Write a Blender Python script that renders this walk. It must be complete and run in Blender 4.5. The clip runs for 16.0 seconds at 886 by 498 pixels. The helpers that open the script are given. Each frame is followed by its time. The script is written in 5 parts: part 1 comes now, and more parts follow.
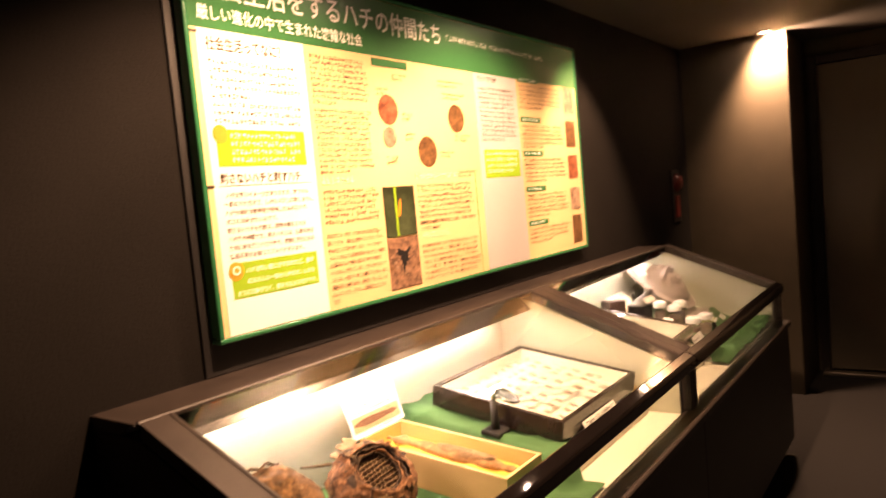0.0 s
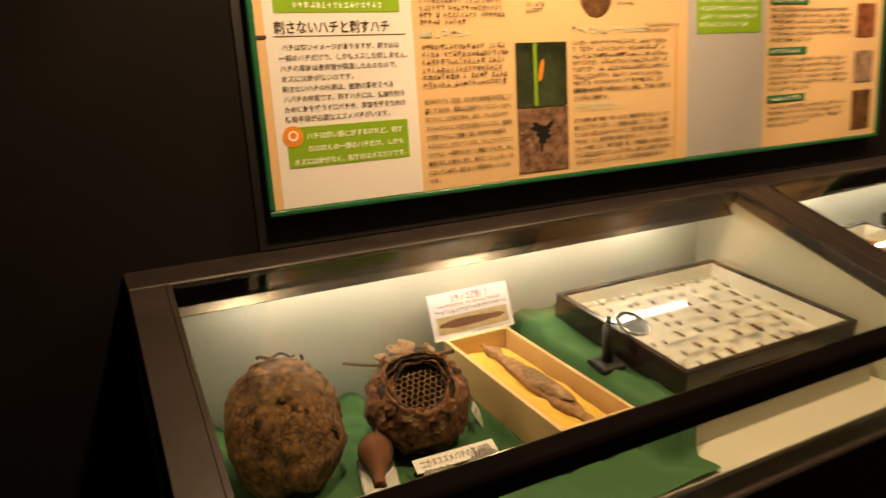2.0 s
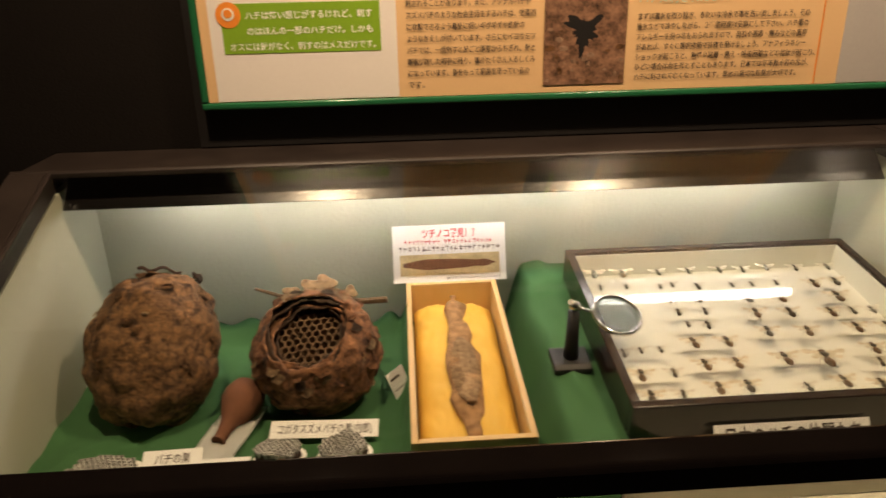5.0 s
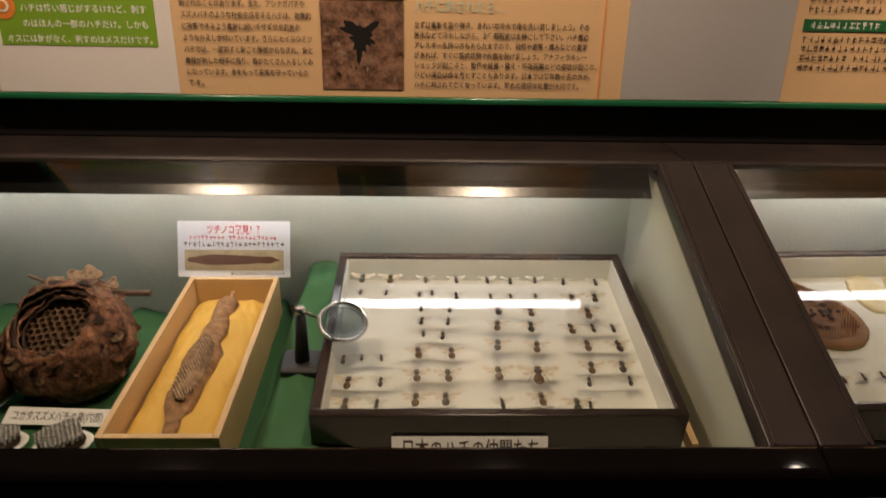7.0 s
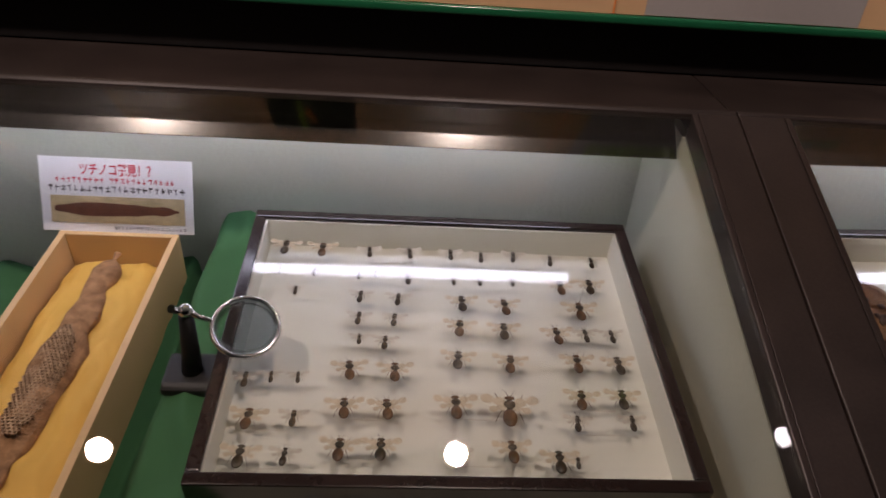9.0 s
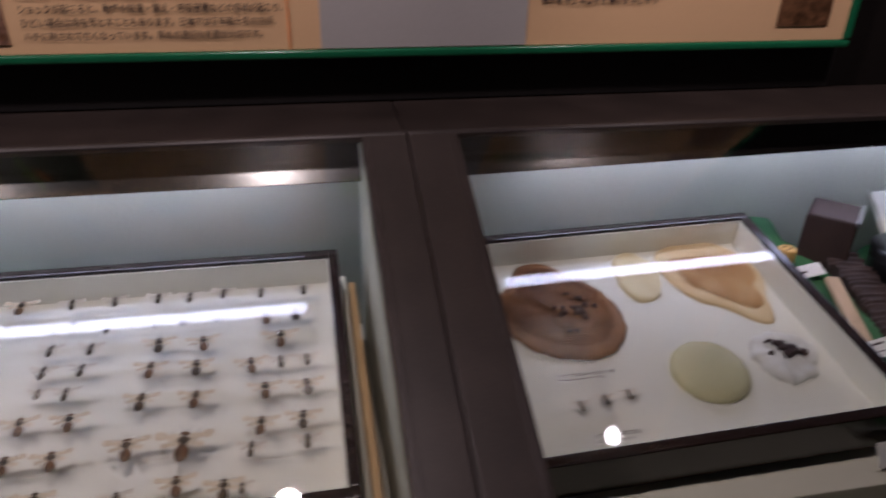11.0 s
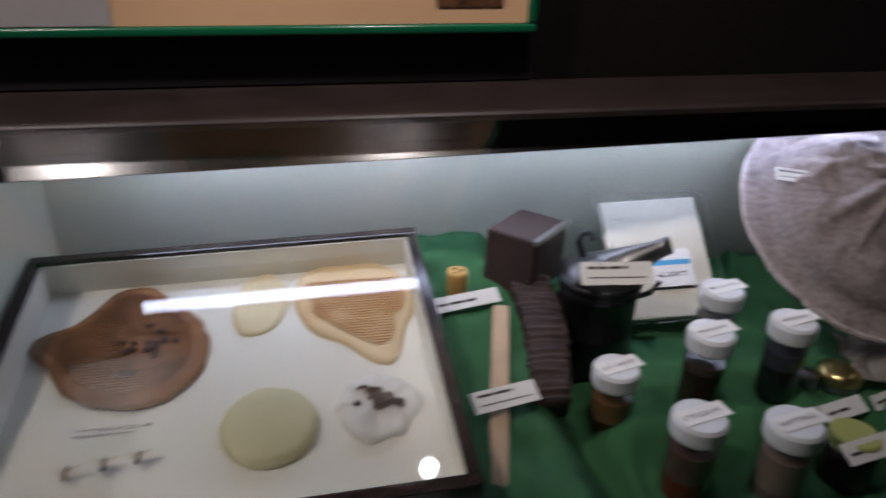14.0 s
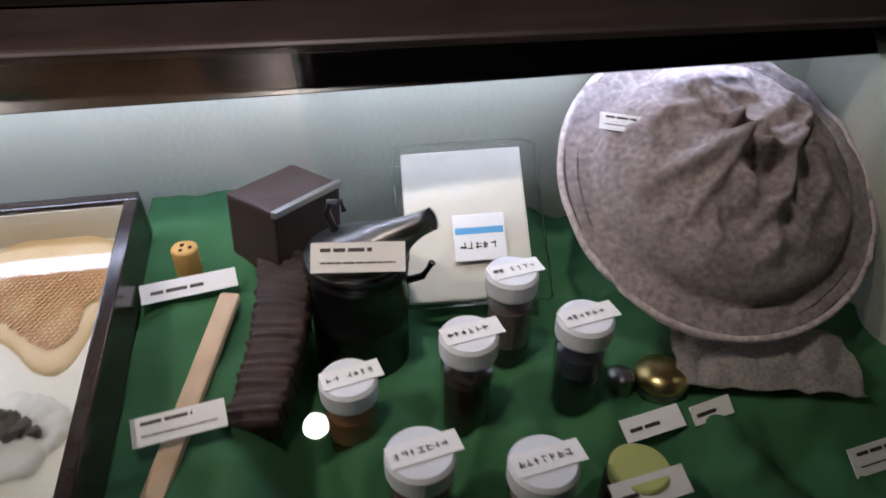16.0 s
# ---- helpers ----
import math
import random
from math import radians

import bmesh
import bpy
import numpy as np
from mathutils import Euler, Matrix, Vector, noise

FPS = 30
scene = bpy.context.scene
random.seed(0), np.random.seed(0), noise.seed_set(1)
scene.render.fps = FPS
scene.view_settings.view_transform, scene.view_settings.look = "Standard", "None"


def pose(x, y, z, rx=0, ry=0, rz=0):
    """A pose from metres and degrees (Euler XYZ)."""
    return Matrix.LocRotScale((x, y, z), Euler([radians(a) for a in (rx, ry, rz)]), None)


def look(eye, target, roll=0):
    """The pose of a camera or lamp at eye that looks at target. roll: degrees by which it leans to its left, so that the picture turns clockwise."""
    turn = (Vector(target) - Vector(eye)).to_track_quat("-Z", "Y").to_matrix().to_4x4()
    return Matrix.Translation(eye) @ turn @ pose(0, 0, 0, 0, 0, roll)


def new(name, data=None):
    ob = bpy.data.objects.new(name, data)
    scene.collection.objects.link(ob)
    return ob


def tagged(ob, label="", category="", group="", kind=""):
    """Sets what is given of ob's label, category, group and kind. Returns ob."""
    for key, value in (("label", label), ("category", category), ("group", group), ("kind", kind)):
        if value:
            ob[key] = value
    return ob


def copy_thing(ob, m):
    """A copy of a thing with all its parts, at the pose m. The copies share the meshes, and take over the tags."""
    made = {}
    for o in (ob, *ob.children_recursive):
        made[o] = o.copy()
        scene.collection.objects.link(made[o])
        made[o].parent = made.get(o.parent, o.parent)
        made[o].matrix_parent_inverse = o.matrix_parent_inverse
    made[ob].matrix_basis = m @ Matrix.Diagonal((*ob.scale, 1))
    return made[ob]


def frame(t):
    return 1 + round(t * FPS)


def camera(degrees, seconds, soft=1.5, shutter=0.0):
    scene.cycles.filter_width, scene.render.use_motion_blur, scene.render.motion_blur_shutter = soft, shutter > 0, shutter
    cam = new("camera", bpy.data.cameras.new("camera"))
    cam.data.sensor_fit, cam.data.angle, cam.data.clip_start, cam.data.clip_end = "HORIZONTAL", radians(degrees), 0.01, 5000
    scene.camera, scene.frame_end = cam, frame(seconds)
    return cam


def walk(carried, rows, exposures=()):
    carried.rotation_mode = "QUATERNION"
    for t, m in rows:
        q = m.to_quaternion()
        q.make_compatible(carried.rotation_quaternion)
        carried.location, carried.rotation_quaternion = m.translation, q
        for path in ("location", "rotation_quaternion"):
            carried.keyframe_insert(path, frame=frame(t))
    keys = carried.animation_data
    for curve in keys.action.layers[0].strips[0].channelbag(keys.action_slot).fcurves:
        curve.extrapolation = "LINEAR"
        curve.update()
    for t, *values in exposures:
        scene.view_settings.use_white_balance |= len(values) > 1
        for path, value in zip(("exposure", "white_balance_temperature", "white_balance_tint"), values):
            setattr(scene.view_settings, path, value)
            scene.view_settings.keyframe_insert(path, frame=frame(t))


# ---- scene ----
cam = camera(64.4, 16.0, shutter=0.6)

PATH = [
    (0, (-0.958, -1.331, 1.404), (0.657, -0.161, 1.258), -5.3),
    (0.5, (-0.929, -1.386, 1.388), (0.583, -0.1, 1.136), -4.6),
    (1, (-0.747, -1.332, 1.34), (0.718, -0.03, 0.942), -4.7),
    (1.5, (-0.537, -1.302, 1.343), (0.686, 0.195, 0.833), -3.9),
    (2, (-0.322, -1.424, 1.349), (0.549, 0.323, 0.914), -3.6),
    (2.5, (-0.201, -1.408, 1.327), (0.405, 0.435, 0.84), -4.8),
    (3, (-0.075, -1.303, 1.343), (0.364, 0.551, 0.734), -4.0),
    (5.3, (0.42, -1.264, 1.322), (0.512, 0.598, 0.599), -1.3),
    (5.5, (0.467, -1.231, 1.338), (0.602, 0.624, 0.601), -0.6),
    (6, (0.576, -1.221, 1.358), (0.722, 0.623, 0.597), -0.8),
    (6.5, (0.731, -1.301, 1.374), (0.793, 0.557, 0.636), 0.9),
    (7, (0.786, -1.298, 1.365), (0.847, 0.552, 0.606), 1.1),
    (7.5, (0.816, -1.205, 1.348), (0.845, 0.579, 0.444), 2.1),
    (8, (0.821, -0.999, 1.36), (0.857, 0.691, 0.29), 3.8),
    (10.5, (0.971, -0.943, 1.341), (1.282, 0.729, 0.289), 2.4),
    (11, (1.124, -1.019, 1.36), (1.476, 0.705, 0.41), 1.5),
    (11.5, (1.251, -1.045, 1.341), (1.453, 0.731, 0.444), -0.4),
    (12, (1.361, -0.925, 1.306), (1.724, 0.806, 0.373), 3.1),
    (12.5, (1.428, -0.853, 1.3), (1.771, 0.838, 0.289), 3.0),
    (13, (1.49, -0.858, 1.297), (1.752, 0.842, 0.276), 2.4),
    (13.5, (1.544, -0.882, 1.302), (1.78, 0.815, 0.27), 0.8),
    (14, (1.69, -0.955, 1.31), (2.02, 0.778, 0.368), 1.5),
    (14.5, (1.795, -0.926, 1.282), (2.279, 0.778, 0.351), 0.9),
    (15, (1.897, -0.791, 1.265), (2.449, 0.8, 0.186), 4.1),
    (15.5, (1.954, -0.756, 1.269), (2.431, 0.81, 0.121), 3.2),
    (16, (2.042, -0.808, 1.275), (2.297, 0.81, 0.126), 0.5),
]
walk(cam, [(t, look(eye, target, roll)) for t, eye, target, roll in PATH],
     exposures=((0, 1.50, 9000, 40), (0.5, 0.82, 9200, 36), (1, 0.45, 9200, 24), (1.5, 0.15, 9000, 18), (3, -0.2, 8800, 20), (5.5, -0.22, 6900, 18), (6.5, -0.70, 6550, 20), (7.5, -0.83, 6150, 24), (8.2, -1.00, 5900, 28), (10.5, -1.35, 5150, 34), (11.5, -0.95, 5050, 32), (12.5, -0.9, 4950, 29), (13.5, -0.95, 4850, 27), (14.5, -0.8, 5100, 24), (16, -0.55, 5100, 24)))

# ---- light ----
world = bpy.data.worlds.new("world")
scene.world = world
world.use_nodes = True
world.node_tree.nodes["Background"].inputs["Color"].default_value = (0.9, 0.85, 0.8, 1)
world.node_tree.nodes["Background"].inputs["Strength"].default_value = 0.002

CEIL = 2.20
LAMPS = ((0.095, -0.590), (1.007, -0.583), (1.921, -0.522), (3.62, -0.478))
AIMS = ((0.10, 0.20, 120, 62), (0.06, 0.20, 120, 62), (0.12, 0.58, 68, 56), (0.50, -0.60, 150, 75))
for (lx, ly), (ax, ay, wide, power) in zip(LAMPS, AIMS):
    lamp = bpy.data.lights.new("downlight_beam", "SPOT")
    lamp.energy, lamp.spot_size, lamp.spot_blend, lamp.shadow_soft_size = power, radians(wide), 0.6, 0.03
    lamp.color = (1.0, 0.76, 0.50)
    new("downlight_beam", lamp).matrix_world = look((lx, ly, CEIL - 0.03), (lx + ax, ly + ay, 1.3))

# ---- materials ----
def mat(name, col, rough=0.6, metal=0.0, var=0.15, scale=20.0, bump=0.15, bscale=180.0, alt=None, spec=0.5, emit=0.0):
    m = bpy.data.materials.new(name)
    m.use_nodes = True
    nt, b = m.node_tree, m.node_tree.nodes["Principled BSDF"]
    tc = nt.nodes.new("ShaderNodeTexCoord")
    big, fine = nt.nodes.new("ShaderNodeTexNoise"), nt.nodes.new("ShaderNodeTexNoise")
    big.inputs["Scale"].default_value, fine.inputs["Scale"].default_value = scale, bscale
    big.inputs["Detail"].default_value = 5
    for n in (big, fine):
        nt.links.new(tc.outputs["Object"], n.inputs["Vector"])
    ramp = nt.nodes.new("ShaderNodeValToRGB")
    lo = [c * (1 - var) for c in col]
    hi = list(alt) if alt else [min(1, c * (1 + var)) for c in col]
    ramp.color_ramp.elements[0].color, ramp.color_ramp.elements[1].color = (*lo, 1), (*hi, 1)
    ramp.color_ramp.elements[0].position, ramp.color_ramp.elements[1].position = 0.3, 0.7
    mixer = nt.nodes.new("ShaderNodeMix")
    mixer.inputs["Factor"].default_value = 0.35
    nt.links.new(big.outputs["Fac"], mixer.inputs["A"])
    nt.links.new(fine.outputs["Fac"], mixer.inputs["B"])
    nt.links.new(mixer.outputs["Result"], ramp.inputs["Fac"])
    nt.links.new(ramp.outputs["Color"], b.inputs["Base Color"])
    b.inputs["Roughness"].default_value, b.inputs["Metallic"].default_value = rough, metal
    b.inputs["Specular IOR Level"].default_value = spec
    if bump:
        bn = nt.nodes.new("ShaderNodeBump")
        bn.inputs["Strength"].default_value, bn.inputs["Distance"].default_value = bump, 0.002
        nt.links.new(fine.outputs["Fac"], bn.inputs["Height"])
        nt.links.new(bn.outputs["Normal"], b.inputs["Normal"])
    if emit:
        b.inputs["Emission Color"].default_value, b.inputs["Emission Strength"].default_value = (*col, 1), emit
    return m


def pane_mat(name, tint=(1, 1, 1), base=0.04, rough=0.0):
    m = bpy.data.materials.new(name)
    m.use_nodes = True
    nt = m.node_tree
    nt.nodes.clear()
    out, mix = nt.nodes.new("ShaderNodeOutputMaterial"), nt.nodes.new("ShaderNodeMixShader")
    tr, gl, lw = nt.nodes.new("ShaderNodeBsdfTransparent"), nt.nodes.new("ShaderNodeBsdfGlossy"), nt.nodes.new("ShaderNodeLayerWeight")
    tr.inputs["Color"].default_value, gl.inputs["Roughness"].default_value = (*tint, 1), rough
    lw.inputs["Blend"].default_value = 0.5
    pw, ma = nt.nodes.new("ShaderNodeMath"), nt.nodes.new("ShaderNodeMath")
    pw.operation, ma.operation = "POWER", "MULTIPLY_ADD"
    pw.inputs[1].default_value, ma.inputs[1].default_value, ma.inputs[2].default_value = 5.0, 0.9, base
    nt.links.new(lw.outputs["Facing"], pw.inputs[0])
    nt.links.new(pw.outputs[0], ma.inputs[0])
    nt.links.new(ma.outputs[0], mix.inputs[0])
    nt.links.new(tr.outputs[0], mix.inputs[1])
    nt.links.new(gl.outputs[0], mix.inputs[2])
    nt.links.new(mix.outputs[0], out.inputs[0])
    return m


def glow_mat(name, col, power):
    m = bpy.data.materials.new(name)
    m.use_nodes = True
    b = m.node_tree.nodes["Principled BSDF"]
    b.inputs["Base Color"].default_value = (0.9, 0.9, 0.9, 1)
    b.inputs["Emission Color"].default_value, b.inputs["Emission Strength"].default_value = (*col, 1), power
    return m


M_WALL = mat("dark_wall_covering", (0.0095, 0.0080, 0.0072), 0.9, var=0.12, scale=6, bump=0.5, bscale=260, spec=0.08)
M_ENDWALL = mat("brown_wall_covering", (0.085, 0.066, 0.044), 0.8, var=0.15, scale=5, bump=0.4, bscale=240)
M_CEIL = mat("dark_ceiling_paint", (0.05, 0.042, 0.036), 0.9, var=0.1, scale=4)
M_FLOOR = mat("black_carpet", (0.012, 0.010, 0.010), 0.95, var=0.4, scale=60, bump=0.8, bscale=700)
M_FRAME = mat("dark_stained_wood", (0.027, 0.0205, 0.0180), 0.42, var=0.35, scale=14, bump=0.03, bscale=320, spec=0.3)
M_LACQUER = mat("black_gloss_lacquer", (0.0055, 0.0042, 0.0040), 0.035, var=0.3, scale=9, bump=0.0, spec=0.5)
M_BASE = mat("black_cabinet_laminate", (0.008, 0.0065, 0.0065), 0.5, var=0.25, scale=9, bump=0.05)
M_VAL = mat("dark_lamp_shield", (0.006, 0.005, 0.0048), 0.20, var=0.15, scale=10, bump=0.0, spec=0.6)
M_LINER = mat("pale_green_case_lining", (0.475, 0.486, 0.388), 0.85, var=0.06, scale=8, bump=0.5, bscale=130)
M_CASEFLOOR = mat("cream_case_floor", (0.62, 0.60, 0.50), 0.75, var=0.06, scale=6, bump=0.2)
M_GLASS = pane_mat("case_glass", (0.97, 0.985, 0.975), 0.04)
M_TUBE = glow_mat("fluorescent_tube", (1.0, 0.97, 0.93), 30.0)
M_DISC = glow_mat("downlight_lens", (1.0, 0.86, 0.66), 90.0)
M_CHROME = mat("chrome", (0.75, 0.75, 0.74), 0.16, 1.0, var=0.05, bump=0)
M_BLACK = mat("black_paint", (0.008, 0.007, 0.007), 0.5, var=0.3, bump=0.05)
M_GREEN = mat("green_edge_plastic", (0.012, 0.12, 0.05), 0.22, var=0.1, bump=0)
M_RED = mat("red_plastic", (0.13, 0.010, 0.008), 0.45, var=0.1, bump=0)
M_DOOR = mat("grey_brown_steel_door", (0.13, 0.108, 0.08), 0.42, var=0.1, scale=3, bump=0.05)
M_STEEL = mat("brushed_steel", (0.5, 0.46, 0.4), 0.3, 1.0, var=0.1, bump=0.05)

# ---- building helpers ----
def box(x0, x1, y0, y1, z0, z1, bev=0.0, seg=2):
    bm = bmesh.new()
    bmesh.ops.create_cube(bm, size=1.0)
    for v in bm.verts:
        v.co = Vector(((x0 + x1) / 2 + v.co.x * (x1 - x0), (y0 + y1) / 2 + v.co.y * (y1 - y0), (z0 + z1) / 2 + v.co.z * (z1 - z0)))
    if bev:
        bmesh.ops.bevel(bm, geom=bm.edges[:], offset=bev, segments=seg, affect="EDGES", profile=0.6)
    return bm


def prism(profile, x0, x1, bev=0.0):
    """A solid whose outline in y and z runs from x0 to x1."""
    bm = bmesh.new()
    a = [bm.verts.new((x0, y, z)) for y, z in profile]
    b = [bm.verts.new((x1, y, z)) for y, z in profile]
    bm.faces.new(a)
    bm.faces.new(b[::-1])
    for i in range(len(a)):
        j = (i + 1) % len(a)
        bm.faces.new((a[i], b[i], b[j], a[j]))
    bmesh.ops.recalc_face_normals(bm, faces=bm.faces)
    if bev:
        bmesh.ops.bevel(bm, geom=bm.edges[:], offset=bev, segments=2, affect="EDGES", profile=0.6)
    return bm


def lathe(profile, seg=32, m=None):
    """A turned solid from (radius, height) pairs."""
    bm = bmesh.new()
    rings = []
    for r, z in profile:
        if r < 1e-5:
            rings.append([bm.verts.new((0, 0, z))])
        else:
            rings.append([bm.verts.new((r * math.cos(2 * math.pi * i / seg), r * math.sin(2 * math.pi * i / seg), z)) for i in range(seg)])
    for a, b in zip(rings, rings[1:]):
        for i in range(seg):
            j = (i + 1) % seg
            q = [a[i % len(a)], a[j % len(a)], b[j % len(b)], b[i % len(b)]]
            q = list(dict.fromkeys(q))
            if len(q) > 2:
                bm.faces.new(q)
    if len(rings[0]) > 1:
        bm.faces.new(rings[0][::-1])
    if len(rings[-1]) > 1:
        bm.faces.new(rings[-1])
    bmesh.ops.recalc_face_normals(bm, faces=bm.faces)
    if m:
        bm.transform(m)
    return bm


def join(*bms):
    out = bmesh.new()
    for b in bms:
        me = bpy.data.meshes.new("tmp")
        b.to_mesh(me)
        b.free()
        out.from_mesh(me)
        bpy.data.meshes.remove(me)
    return out


def grid(x0, x1, y0, y1, nx, ny, fn):
    """A sheet over x and y whose points are fn(x, y)."""
    bm = bmesh.new()
    vs = [[bm.verts.new(fn(x0 + (x1 - x0) * i / nx, y0 + (y1 - y0) * j / ny)) for i in range(nx + 1)] for j in range(ny + 1)]
    for j in range(ny):
        for i in range(nx):
            bm.faces.new((vs[j][i], vs[j][i + 1], vs[j + 1][i + 1], vs[j + 1][i]))
    return bm


def thicken(bm, t):
    bmesh.ops.solidify(bm, geom=bm.faces[:], thickness=t)
    return bm


def thing(name, m=None, label="", category="", group="", kind=""):
    ob = new(name)
    ob.empty_display_size = 0.05
    if m is not None:
        ob.matrix_world = m
    return tagged(ob, label, category, group, kind)


def part(name, bm, material, parent=None, label="", smooth=False, world=True):
    """Links bm as one mesh; world: bm is in world places, and is put under parent as it stands."""
    me = bpy.data.meshes.new(name)
    if parent is not None and world:
        root = parent.matrix_basis if parent.parent is None else parent.parent.matrix_basis @ parent.matrix_basis
        bm.transform(root.inverted())
    bm.to_mesh(me)
    bm.free()
    me.materials.append(material)
    if smooth:
        me.shade_smooth()
    ob = new(name, me)
    ob.parent = parent
    if label:
        tagged(ob, label)
    return ob


def solid(name, bm, material, label="", category="", group="", kind="", smooth=False):
    return tagged(part(name, bm, material, None, "", smooth), label, category, group, kind)


# ---- the room ----
solid("floor", box(-3.2, 4.5, -3.3, 0.2, -0.1, 0), M_FLOOR, "black carpeted museum floor", "floor", kind="structure")
solid("ceiling", box(-3.2, 4.5, -3.3, 0.2, CEIL, CEIL + 0.1), M_CEIL, "dark painted low ceiling with downlights", "ceiling", kind="structure")
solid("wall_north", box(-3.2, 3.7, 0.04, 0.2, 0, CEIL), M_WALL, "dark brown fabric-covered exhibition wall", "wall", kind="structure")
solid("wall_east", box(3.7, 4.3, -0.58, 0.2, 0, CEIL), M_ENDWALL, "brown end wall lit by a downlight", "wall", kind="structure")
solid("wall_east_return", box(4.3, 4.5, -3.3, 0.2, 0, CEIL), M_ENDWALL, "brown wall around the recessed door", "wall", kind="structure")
solid("wall_south", box(-3.2, 4.3, -3.3, -3.1, 0, CEIL), M_WALL, "dark exhibition wall behind the walkway", "wall", kind="structure")
solid("wall_west", box(-3.2, -3.0, -3.1, 0.04, 0, CEIL), M_WALL, "dark exhibition wall at the far end", "wall", kind="structure")
door = thing("door_1", pose(4.29, -1.1, 0), "closed grey-brown steel double door in a recess", "door", kind="structure")
part("door_leaf", box(4.262, 4.296, -1.56, -0.66, 0.03, 2.03, 0.004), M_DOOR, door)
part("door_leaf", box(4.262, 4.296, -2.47, -1.57, 0.03, 2.03, 0.004), M_DOOR, door)
part("door_frame", box(4.25, 4.298, -0.655, -0.60, 0, 2.09, 0.004), M_FRAME, door)
part("door_head", box(4.25, 4.298, -2.53, -0.66, 2.035, 2.09, 0.004), M_FRAME, door)
part("threshold", box(4.18, 4.255, -2.5, -0.62, 0.0, 0.022, 0.004), M_STEEL, door, "bright brushed steel threshold strip")
alarm = thing("fire_alarm_box", pose(3.42, 0.04, 1.2), "red fire alarm with a red placard on the dark wall", "alarm", kind="")
part("bell_cover", lathe([(0.0, 0.0), (0.055, 0.0), (0.055, 0.02), (0.04, 0.04), (0.0, 0.045)], 24, pose(3.42, 0.039, 1.36, 90)), M_RED, alarm, smooth=True)
part("back_plate", box(3.35, 3.49, 0.03, 0.0385, 1.12, 1.44, 0.004), M_BLACK, alarm)
part("placard", box(3.385, 3.455, 0.022, 0.0298, 1.15, 1.28, 0.002), M_RED, alarm)
solid("baseboard", box(2.76, 3.69, 0.026, 0.0395, 0.0, 0.08, 0.003), M_BLACK, "black baseboard along the dark wall", "baseboard", kind="structure")

for lx, ly in LAMPS:
    dl = thing("downlight", pose(lx, ly, CEIL), "round recessed ceiling downlight, lit", "lamp", "row of downlights")
    trim = lathe([(0.031, -0.001), (0.046, -0.001), (0.046, -0.006), (0.031, -0.010), (0.029, -0.004)], 32, pose(lx, ly, CEIL))
    bmesh.ops.delete(trim, geom=[f for f in trim.faces if len(f.verts) > 4], context="FACES_ONLY")
    part("trim_ring", trim, M_CHROME, dl, smooth=True)
    part("lens", lathe([(0.0, -0.004), (0.024, -0.004), (0.026, -0.002), (0.0, -0.002)], 24, pose(lx, ly, CEIL)), M_DISC, dl)

# ---- display cases ----
GLASS_B, GLASS_F = (-0.135, 1.046), (-0.637, 0.846)
SL = (GLASS_B[1] - GLASS_F[1]) / (GLASS_B[0] - GLASS_F[0])


def slope(y, d=0.0):
    return GLASS_B[1] + (y - GLASS_B[0]) * SL + d


